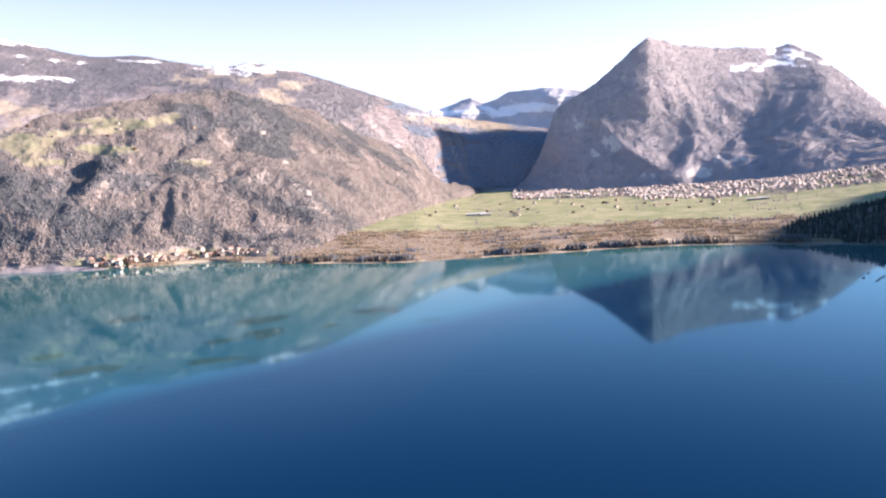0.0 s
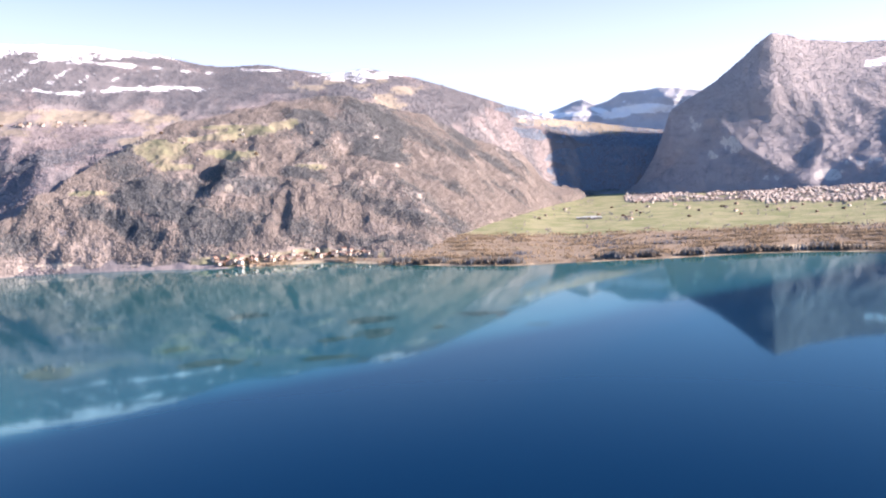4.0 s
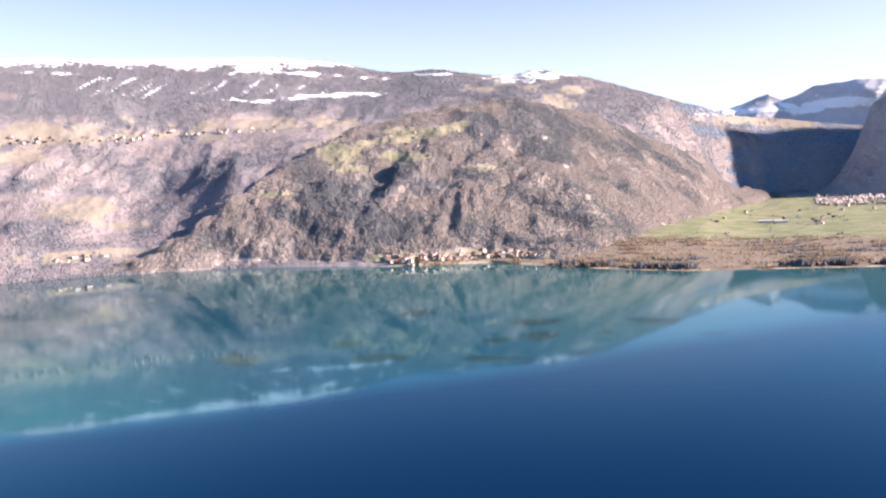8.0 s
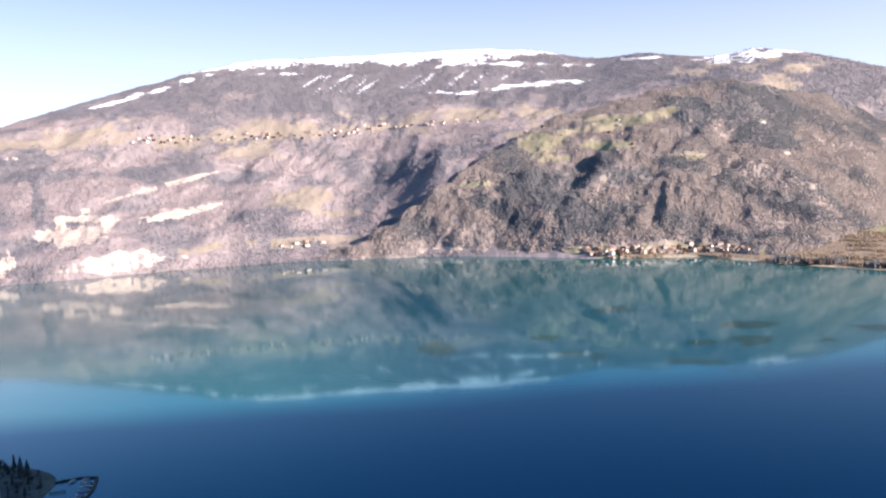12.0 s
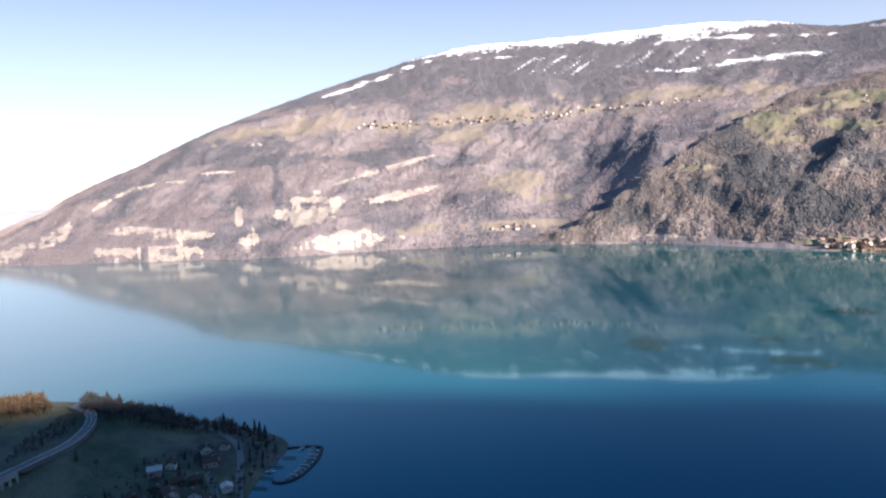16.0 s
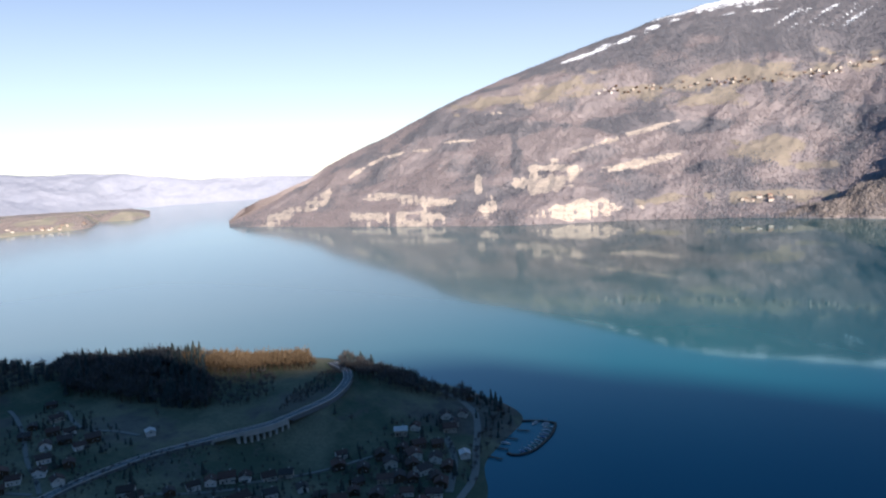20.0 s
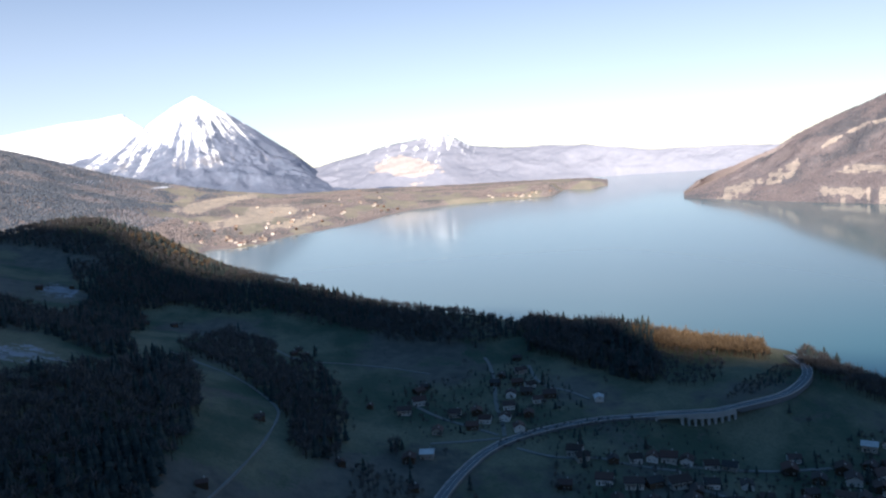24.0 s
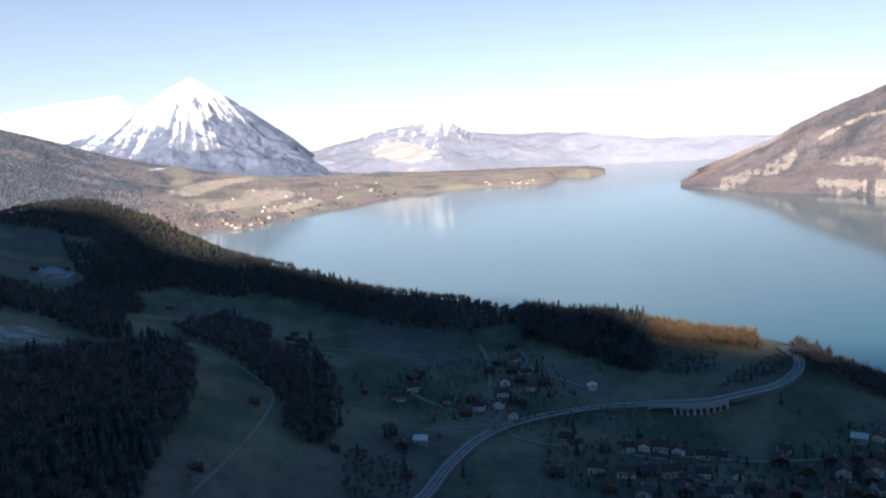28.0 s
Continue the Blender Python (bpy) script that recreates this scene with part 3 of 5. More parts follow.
    wood(scatter(x, y, z - 1, free * thin, 220000, 9), 12, "covering the foothill", 4.8, 0.34, 120, (hill_conifer_mat, hill_bare_mat), SPUR_FIRS)


# ---- the river plain with its fields ----
def build_plain():
    shore = [p for p in NORTH_SHORE if p[0] < -6]
    back = [(-66, 3300, 110), (-61.6, 3300, 104), (-54.2, 3500, 63), (-50.4, 3700, 57), (-44.5, 3850, 52), (-36.1, 3900, 58), (-33.1, 3900, 56), (-29.1, 2700, 44), (-24.8, 2100, 26), (-18, 1700, 12), (-12, 1680, 8), (-6.6, 1660, 4)]
    rise = [(a, 0.75 * np.interp(a, [p[0] for p in shore], [p[1] for p in shore]) + 0.25 * r, 4 + 0.12 * z) for a, r, z in back]
    far = [(a, r + 700, z + 6) for a, r, z in back]
    below = [(a, r - 50, -6) for a, r, z in shore]
    x, y, z, a, u = sheet([below, at_height(shore, 0, 0.3), rise, back, far], -66, -8, 560, [4, 26, 60, 4], 1.2, 200, 33, 0.6)
    r = np.hypot(x, y)
    sh = np.interp(a, [p[0] for p in shore], [p[1] for p in shore])
    bk = np.interp(a, [p[0] for p in back], [p[1] for p in back])
    field = np.clip((r - sh - 420) / 160, 0, 1)
    strips = 0.5 + 0.5 * np.sign(vnoise(a * 1.1 + 5, r / 90, 3))
    meadow = np.clip(field * (0.75 + 0.25 * strips) + 0.35 * blobs([(-20, 1600, 2, 40, 0), (-24, 1560, 2, 30, 0), (-30, 1620, 4, 40, 0)], a, r), 0, 1)
    beach = np.clip(1 - np.abs(r - sh - 8) / 18, 0, 1) * np.clip(0.55 + fbm(a / 1.2, r / 300, 2, 2), 0, 1)
    beach = np.maximum(beach, blobs([(-48.5, 1540, 3.2, 32, 0), (-52, 1560, 3, 26, 0)], a, r))
    SHEETS["plain"] = (x, y, z, a, u)
    ob = grid_mesh("plain", x, y, z, plain_mat, {"meadow": meadow, "rock": beach, "snow": 0 * z})
    tagged(ob, "flat river plain with green fields, brown scrub and a sandy shore", "plain", kind="structure")
    rows = np.clip(0.45 + 1.2 * np.sin((r - sh) / 11 + 3 * fbm(a / 3, r / 200, 2, 72)), 0.04, 1)
    scrub = rows * np.clip(1 - meadow * 1.3 - beach, 0, 1) * (z > 0.4) * np.clip(0.35 + 1.5 * fbm(a / 1.5, r / 50, 3, 71), 0.05, 1) * (r < sh + 560)
    pts = scatter(x, y, z, scrub, 26000, 14)
    wood(pts, 13, "in the scrub behind the sandy shore", 4.8, 0.2, 60, (conifer_mat, scrub_mat))
    # dark clumps on the shore
    rng = np.random.default_rng(44)
    for ca, n in ((-19.5, 40), (-21.5, 60), (-25.5, 30), (-27.5, 40), (-35.5, 60), (-38, 50), (-41, 30), (-44, 70), (-46.5, 30), (-50, 40), (-56, 80)):
        n = 4 * n
        aa, rr = np.radians(ca + rng.normal(0, rng.uniform(0.35, 0.9), n)), np.interp(ca, [p[0] for p in shore], [p[1] for p in shore]) + 14 + np.abs(rng.normal(0, 16, n))
        wood(np.stack([-np.sin(aa) * rr, np.cos(aa) * rr, 0 * rr + 0.6], -1), 500 + n + int(-ca), "in a dark clump on the sandy shore", 9.5, 0.5, 40, (hill_conifer_mat, clump_mat))
    hedge = (np.abs(fbm(a / 2.2, r / 160, 3, 91)) < 0.035) * (r > sh + 380) * (r < bk - 60)
    wood(scatter(x, y, z, hedge * 1.0 + 1e-9, 1100, 15), 15, "in hedges between the fields", 6, 0.35, 60)
    garden = (a < -36.5) * (r > np.where(a < -46, 2640, 2940)) * (r < bk - 30) * np.clip(0.4 + fbm(a / 1.6, r / 110, 3, 95), 0, 1)
    wood(scatter(x, y, z, garden + 1e-9, 9000, 16), 16, "between the houses of the valley town", 6.5, 0.3, 60, (conifer_mat, bare_mat))


# ---- the steep peak over the town, the side valley and the snowy range behind ----
def build_east():
    foot = [(-68, 3200, 100), (-61.6, 3300, 100), (-54.2, 3480, 60), (-50.4, 3540, 52), (-46.5, 3550, 46), (-42, 3560, 46), (-38, 3650, 48), (-36.1, 3750, 50), (-33.9, 3800, 50)]
    mid = [(-68, 3550, 200), (-61.6, 3750, 225), (-54.2, 3950, 285), (-50.4, 3850, 270), (-46.5, 3750, 275), (-43, 3690, 250), (-40, 3700, 175), (-38.4, 3740, 108), (-37, 3790, 56), (-33.9, 3850, 46)]
    crest = [(-68, 3950, 208), (-64, 4050, 266), (-61.6, 4220, 368), (-59.3, 4420, 549), (-57.7, 4500, 671), (-55.9, 4550, 761), (-54.9, 4500, 738), (-50.9, 4250, 738), (-48.6, 4100, 750), (-47.4, 4030, 772), (-46.5, 3980, 782), (-45.8, 3950, 745), (-44.7, 3910, 675), (-42.6, 3860, 552), (-40.5, 3830, 470), (-39.7, 3820, 438), (-39.2, 3820, 330), (-38.6, 3820, 230), (-37.6, 3830, 120), (-36.6, 3850, 62), (-35, 3880, 48), (-33.9, 3880, 44)]
    back = [(a, r + 300, z - 100) for a, r, z in crest]
    x, y, z, a, u = sheet([[(p, r - 60, h - 20) for p, r, h in foot], foot, mid, crest, back], -68, -33.9, 420, [2, 40, 50, 8], 22, 170, 51, 6)
    # ribs that run down its face
    r, push = np.hypot(x, y), 0 * x
    for high, line in ((26, [(60, -48.7), (146, -47), (236, -44.8), (367, -43), (524, -42.4)]), (18, [(82, -51.9), (218, -50.8), (382, -49.7), (549, -48.2), (744, -46.5)]), (18, [(95, -56.7), (225, -55.9), (409, -54.9), (619, -53.8)])):
        mid_turn = np.interp(z, [p[0] for p in line], [p[1] for p in line])
        push += high * np.exp(-np.abs((a - mid_turn + 0.3 * fbm(z / 90, a, 2, 5)) / 1.25) ** 1.4) * np.clip((1 - u) * 4, 0, 1) * np.clip(u * 6, 0, 1)
    x, y = x * (r - push) / r, y * (r - push) / r
    rock = blobs([(-41.2, 359, 0.5, 42, -30), (-43.9, 250, 1.0, 36, 10), (-42.6, 215, 0.4, 22, 0), (-49.8, 103, 1.2, 26, 0), (-51.9, 158, 1.4, 24, 0), (-48.0, 110, 0.4, 22, 0), (-46.5, 100, 0.5, 14, 0)], a, z)
    rock = 0.85 * rock * np.clip(0.6 + 1.4 * fbm(a / 0.4, z / 60, 3, 56), 0, 1.1)
    snow = blobs([(-56.0, 690, 2.0, 36, 10), (-54.6, 640, 1.8, 20, 0), (-57, 625, 1.6, 14, 0), (-53.4, 605, 1.2, 8, 0), (-45.2, 745, 0.3, 10, 30), (-49, 755, 0.4, 8, 0)], a, z) * (0.55 + 1.1 * fbm(a / 0.6, z / 22, 3, 8))
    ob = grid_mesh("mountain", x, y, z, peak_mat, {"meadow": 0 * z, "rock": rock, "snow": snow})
    tagged(ob, "steep wooded peak with grey crags above the town", "mountain", kind="structure")
    free = np.clip(1 - 1.6 * np.maximum(rock, snow), 0, 1) * (u < 1.0) * (u > 0.02)
    wood(scatter(x, y, z - 1, free, 45000, 19), 19, "on the steep peak over the town", 5, 0.25, 260, (hazed_conifer_mat, hazed_bare_mat), [(-47, 330, 0.8, 50, 30), (-45.5, 150, 1.2, 40, 20), (-49, 190, 1.4, 24, 20), (-53.5, 120, 1.3, 22, 0), (-39.5, 150, 1.4, 50, 0), (-41.5, 120, 1.2, 40, -20), (-46, 560, 0.6, 60, 60), (-51, 330, 0.6, 50, 40), (-43.5, 350, 0.5, 60, -40)])
    # snowy range
    foot = [(-48, 4550, 250), (-20, 4550, 300)]
    crest = [(-48, 4700, 520), (-43.8, 4700, 568), (-41.4, 4700, 615), (-38.9, 4700, 645), (-36.4, 4700, 628), (-35.2, 4700, 585), (-34.4, 4700, 560), (-33.6, 4700, 606), (-32.8, 4700, 590), (-31.8, 4700, 555), (-30.4, 4700, 540), (-27.8, 4700, 560), (-20, 4700, 560)]
    x, y, z, a, u = sheet([foot, crest, [(p, r + 120, h - 60) for p, r, h in crest]], -48, -20, 260, [40, 4], 40, 150, 71, 12)
    snow = np.maximum(0.9 * np.clip(fbm(a / 0.5, z / 14, 3, 12) * 2 - 0.6, 0, 1), blobs([(-38, 520, 2.2, 24, 0), (-36, 500, 1.2, 16, 0), (-40.6, 585, 0.5, 6, 0), (-40.2, 560, 0.4, 7, 0), (-34.8, 530, 0.8, 16, 30), (-32, 520, 2.2, 16, 4), (-30, 530, 2, 30, 0), (-35.2, 590, 0.4, 6, -20)], a, z))
    ob = grid_mesh("backdrop", x, y, z, hazed_range_mat, {"meadow": 0 * z, "rock": 0 * z, "snow": snow})
    tagged(ob, "distant snow-streaked mountain range beyond the side valley", "mountain", kind="structure")


# ---- the far west: pyramid peak, ranges, and the farmland on the shore ----
def build_west():
    crest = [(76, 4750, 40), (81.3, 4700, 82), (83.8, 4700, 268), (86.5, 4700, 432), (88.4, 4700, 539), (90.6, 4700, 655), (92.2, 4720, 590), (93.8, 4740, 507), (95, 4760, 430), (98, 4780, 330), (112, 4780, 250)]
    foot = [(76, 4000, 30), (84, 3900, 50), (90, 3850, 80), (96, 3800, 110), (112, 3800, 200)]
    x, y, z, a, u = sheet([foot, [(p, 0.45 * r + 0.55 * np.interp(p, [q[0] for q in foot], [q[1] for q in foot]), 0.38 * h + 20) for p, r, h in crest], crest, [(p, r + 100, h - 60) for p, r, h in crest]], 76, 112, 460, [30, 70, 4], 38, 105, 81, 3)
    # ribs run down from the summit, with snow lying between them
    ridges = fbm((a - 90.6) * 330 / (760 - np.minimum(z, 700)) / 0.3, z / 260, 4, 14)
    snow = np.clip(0.4 + (z - 400 - 16 * (90.6 - a)) / 360 + 0.6 * ridges + 0.5 * fbm((a - 90.6) * 330 / (760 - np.minimum(z, 700)) / 0.11, z / 120, 3, 15), 0, 1) * np.clip((z - 150) / 80, 0, 1)
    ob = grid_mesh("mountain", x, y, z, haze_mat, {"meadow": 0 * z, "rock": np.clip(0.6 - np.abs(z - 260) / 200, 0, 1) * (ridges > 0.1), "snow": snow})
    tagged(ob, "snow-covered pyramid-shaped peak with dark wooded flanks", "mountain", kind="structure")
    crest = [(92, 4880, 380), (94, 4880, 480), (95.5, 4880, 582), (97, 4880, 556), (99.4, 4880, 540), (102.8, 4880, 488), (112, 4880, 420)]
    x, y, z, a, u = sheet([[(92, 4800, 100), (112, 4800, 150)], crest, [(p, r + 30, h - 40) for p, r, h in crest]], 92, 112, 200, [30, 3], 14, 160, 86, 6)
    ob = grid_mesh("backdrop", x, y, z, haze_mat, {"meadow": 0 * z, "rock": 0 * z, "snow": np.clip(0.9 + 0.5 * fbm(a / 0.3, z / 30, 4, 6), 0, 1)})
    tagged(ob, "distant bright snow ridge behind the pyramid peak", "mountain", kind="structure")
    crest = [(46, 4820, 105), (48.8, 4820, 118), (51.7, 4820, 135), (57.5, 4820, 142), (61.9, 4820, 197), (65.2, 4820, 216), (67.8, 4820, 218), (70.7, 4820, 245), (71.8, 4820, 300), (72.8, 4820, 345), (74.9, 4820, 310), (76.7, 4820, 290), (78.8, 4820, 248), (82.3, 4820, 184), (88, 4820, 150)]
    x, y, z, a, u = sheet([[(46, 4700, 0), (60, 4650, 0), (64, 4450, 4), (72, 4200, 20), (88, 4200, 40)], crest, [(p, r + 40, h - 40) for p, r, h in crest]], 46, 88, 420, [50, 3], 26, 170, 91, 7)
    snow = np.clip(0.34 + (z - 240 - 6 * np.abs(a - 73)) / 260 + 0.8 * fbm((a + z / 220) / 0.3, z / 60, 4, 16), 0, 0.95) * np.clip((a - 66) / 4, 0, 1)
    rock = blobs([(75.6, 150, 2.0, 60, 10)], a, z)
    ob = grid_mesh("backdrop", x, y, z, hazed_far_mat, {"meadow": 0 * z, "rock": rock, "snow": snow})
    tagged(ob, "hazy distant range with snow on its jagged tops", "mountain", kind="structure")
    # farmland
    shore = [(60.6, 3640, 0), (61.2, 3560, 0), (61.7, 3400, 0), (62.8, 3440, 0), (64.0, 3540, 0), (64.3, 3170, 0), (65.2, 3080, 0), (67, 3030, 0), (72.4, 2990, 0), (75, 2880, 0), (77.1, 2690, 0), (79.3, 2410, 0), (84.4, 2190, 0), (88.1, 1960, 0), (90.5, 1990, 0), (92.1, 1860, 0), (97, 1700, 0), (112, 1650, 0)]
    one = [(60.6, 3680, 3), (61.8, 3450, 14), (63, 3560, 18), (64.0, 3610, 12), (64.9, 3190, 20), (70.1, 3120, 14), (76.6, 2900, 12), (84.4, 2400, 22), (90.5, 2250, 34), (97, 2100, 60), (112, 2100, 90)]
    two = [(60.6, 3720, 4), (61.8, 3540, 32), (63, 3640, 28), (64.0, 3700, 20), (64.9, 3380, 38), (67, 3330, 40), (70.1, 3400, 22), (74.4, 3300, 28), (80.8, 3300, 52), (87, 3300, 56), (92.9, 3200, 88), (98.4, 3000, 160), (103.4, 3000, 250), (112, 3000, 330)]
    three = [(60.6, 3760, 3), (61.8, 3680, 24), (63, 3800, 22), (64.9, 3700, 28), (70, 3900, 30), (80, 3900, 50), (84.9, 3600, 66), (88.9, 3600, 104), (92.7, 3600, 158), (96.4, 3600, 215), (98.8, 3600, 266), (101, 3600, 314), (102.9, 3600, 350), (104.4, 3600, 388), (106.2, 3600, 441), (112, 3600, 560)]
    four = [(a, r + 500, z - 6) for a, r, z in three]
    x, y, z, a, u = sheet([[(p, r - 30, -8) for p, r, h in shore], shore, one, two, three, four], 60.6, 112, 620, [2, 20, 30, 24, 10], 9, 200, 101, 3)
    meadow = np.clip(0.3 + 1.9 * fbm(a / 2.0, np.hypot(x, y) / 150, 4, 24), 0, 1) * np.clip((98 - a) / 6, 0, 1)
    tan = blobs([(90, 75, 3, 12, -2), (86.6, 40, 3, 10, 0), (84, 20, 2, 8, 0)], a, z)
    snow = blobs([(98.2, 193, 0.9, 6, 0), (93.5, 150, 0.8, 4, 0), (106.1, 197, 1.4, 12, 0), (104, 232, 0.8, 6, 0), (107, 170, 1.0, 6, 0)], a, z)
    SHEETS["west"] = (x, y, z, a, u)
    ob = grid_mesh("farmland", x, y, z, farm_mat, {"meadow": np.clip(meadow * 0.8, 0, 1), "rock": tan * 0.7, "snow": snow})
    tagged(ob, "gentle farmland of meadows, woods and hamlets along the far shore", "farmland", kind="structure")
    free = np.clip(1 - 1.7 * np.maximum(meadow, tan), 0, 1) * (z > 3) * (u < 1.0)
    pts = scatter(x, y, z - 0.5, free + 0.01 * (z > 3), 70000, 23)
    turn = np.degrees(np.arctan2(-pts[:, 0], pts[:, 1]))
    high = pts[:, 2] > np.interp(turn, [60, 86, 90, 94, 112], [999, 90, 70, 55, 40])
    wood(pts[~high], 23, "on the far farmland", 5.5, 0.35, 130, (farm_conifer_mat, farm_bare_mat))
    wood(pts[high], 24, "on the ridge above the far farmland", 6, 0.6, 130, (hazed_upland_conifer_mat, hazed_upland_bare_mat))


build_massif()
build_spur()
build_plain()
build_east()
build_west()

# ---- the near shore: meadows, hills and the mountainside that shades them ----
CREST = [(-426, 394, 22), (-447, 386, 26), (-504, 344, 31), (-534, 316, 35), (-584, 285, 36), (-623, 247, 35), (-668, 208, 42), (-767, 140, 44), (-847, 67, 64), (-950, -3, 81), (-998, -68, 111), (-1043, -117, 131), (-1088, -163, 140), (-1100, -212, 137), (-1118, -270, 126)]
ROAD = [(-300, 40, 12), (-330, 74, 12), (-358, 101, 12), (-385, 121, 13), (-406, 146, 14), (-414, 175, 15), (-413, 214, 16), (-404, 249, 17), (-398, 279, 14), (-386, 313, 20), (-388, 345, 22), (-400, 373, 24), (-418, 390, 25), (-445, 402, 24)]
SHORE = [(1236, 822, 0), (1255, 784, 0), (1282, 740, 0), (1295, 690, 0), (1250, 620, 0), (1120, 540, 0), (800, 330, 0), (600, 190, 0), (400, 80, 0), (200, 0, 0), (0, -40, 0), (-130, 40, 0), (-190, 180, 0), (-232, 317, 0), (-250, 340, 0), (-263, 361, 0), (-268, 379, 0), (-273, 399, 0), (-280, 426, 0), (-350, 461, 0), (-430, 468, 0), (-560, 425, 0), (-700, 350, 0), (-820, 280, 0), (-930, 205, 0), (-1080, 140, 0), (-1300, 60, 0), (-1600, -10, 0), (-1900, -90, 0)]
OFFING = [(760, 440, -25), (560, 320, -25), (420, 200, -22), (1080, 640, -20), (1250, 860, -20), (950, 640, -20), (600, 420, -25), (200, 260, -25), (-60, 300, -25), (-150, 420, -20), (-260, 520, -15), (-440, 560, -15), (-640, 500, -15), (-900, 350, -15), (-1200, 240, -15), (-1700, 120, -15)]
INLAND = [(-388, 272, 11), (-382, 288, 11), (-376, 300, 12), (-392, 262, 13.5), (-404, 284, 15.5), (-450, 60, 26), (-520, 120, 24), (-520, 200, 23), (-470, 250, 20), (-500, 290, 24), (-560, 230, 25), (-620, 150, 28), (-700, 60, 36), (-600, 40, 36), (-450, -10, 58), (-330, -40, 62), (-590, -100, 82), (-760, -60, 60), (-850, -120, 88), (-950, -200, 112), (-320, -170, 110), (-340, 240, 7), (-310, 320, 5), (-340, 180, 8), (-300, 120, 8), (-1300, -350, 120), (-1600, -400, 110)]
# the mountain behind stands sunward of the line where its shadow ends
SHADE_END = [(1961, 1225, 8), (1640, 1095, 8), (1400, 1000, 8), (1203, 900, 6), (900, 745, 0), (490, 700, 0), (250, 655, 0), (0, 605, 0), (-200, 570, 0), (-364, 531, 2), (-440, 410, 25), (-490, 350, 29), (-518, 329, 38), (-536, 318, 56), (-560, 297, 60), (-640, 258, 60), (-767, 140, 60), (-850, 60, 78), (-960, -20, 74), (-1050, -110, 124)]
RIDGE = [(x + 1250 * math.sin(radians(SUN_TURN)), y + 1250 * math.cos(radians(SUN_TURN)), z + 1250 * math.tan(radians(SUN_HEIGHT))) for x, y, z in SHADE_END]
RIDGE += [(-150, -850, 570), (-450, -1100, 480), (-1000, -1500, 430), (330, -140, 200), (100, -300, 240), (2700, -250, 380), (1900, -400, 320), (1300, -450, 320), (900, -560, 330), (500, -900, 350), (0, -1300, 400), (1500, 440, 220), (1328, 858, 2), (1343, 834, 4), (1361, 804, 8), (1390, 752, 12), (1405, 690, 30), (1560, 760, 64), (1450, 880, 36), (1415, 950, 16), (1490, 815, 54), (1700, 950, 12), (1720, 800, 50), (1900, 900, -4), (2050, 800, 15), (2200, 1000, -4), (2450, 1120, -4), (2750, 1250, -4), (3150, 1050, 60), (2500, 900, 20), (3200, 300, 480)]


def near_surface():
    pts = np.array(CREST + ROAD + SHORE + OFFING + INLAND + RIDGE, float)
    d = np.sqrt((pts[:, None, 0] - pts[None, :, 0]) ** 2 + (pts[:, None, 1] - pts[None, :, 1]) ** 2 + 30.0 ** 2)
    w = np.linalg.solve(d + 1e-6 * np.eye(len(pts)), pts[:, 2])

    def height(x, y):
        h = np.zeros(np.shape(x))
        for (px, py, _), wi in zip(pts, w):
            h = h + wi * np.sqrt((x - px) ** 2 + (y - py) ** 2 + 900.0)
        return h

    return height


base_height = near_surface()


def ground_height(x, y):
    x, y = np.asarray(x, float), np.asarray(y, float)
    h = base_height(x, y)
    return h + np.clip(h / 40, 0, 1) * (3.0 * fbm(x / 70, y / 70, 4, 5) + 5.0 * fbm(x / 190, y / 190, 3, 6))


def build_ground():
    gx = np.concatenate([np.arange(-1900, -700, 14.0), np.arange(-700, -200, 5.0), np.arange(-200, 1200, 16.0), np.arange(1200, 1500, 8.0), np.arange(1500, 3260, 22.0)])
    gy = np.concatenate([np.arange(-1600, -200, 18.0), np.arange(-200, 480, 5.0), np.arange(480, 1000, 10.0), np.arange(1000, 1120, 30.0)])
    x, y = np.meshgrid(gx, gy)
    z = ground_height(x, y)
    meadow = np.clip(0.52 + 0.9 * fbm(x / 80, y / 80, 4, 41), 0, 1) * np.where((x > 200) | (y < -250), 0.3, 1.0)
    frost = blobs([(-487, -115, 34, 28, 0), (-807, -150, 32, 24, 0)], x, y) * 0.5
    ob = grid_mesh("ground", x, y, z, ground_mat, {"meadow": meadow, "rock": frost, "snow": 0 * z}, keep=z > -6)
    tagged(ob, "shaded winter meadows and slopes of the near shore", "ground", kind="structure")


build_ground()

# ---- tools for things ----
def mesh_from(name, verts, faces, mats, index=None, smooth=False):
    me = bpy.data.meshes.new(name)
    me.from_pydata([tuple(v) for v in verts], [], [tuple(f) for f in faces])
    for m in mats:
        me.materials.append(m)
    if index is not None:
        me.polygons.foreach_set("material_index", np.asarray(index, np.int32))
    if smooth:
        me.shade_smooth()
    me.update()
    return me


def part(name, me, parent, label="", m=None):
    ob = new(name, me)
    ob.parent = parent
    if m is not None:
        ob.matrix_basis = m
    return tagged(ob, label)


def box(cx, cy, cz, sx, sy, sz, verts, faces):
    """Adds a box, centred in x and y, standing on cz."""
    n = len(verts)
    for dz in (0, sz):
        verts += [(cx - sx / 2, cy - sy / 2, cz + dz), (cx + sx / 2, cy - sy / 2, cz + dz), (cx + sx / 2, cy + sy / 2, cz + dz), (cx - sx / 2, cy + sy / 2, cz + dz)]
    faces += [(n, n + 3, n + 2, n + 1), (n + 4, n + 5, n + 6, n + 7)] + [(n + i, n + (i + 1) % 4, n + 4 + (i + 1) % 4, n + 4 + i) for i in range(4)]


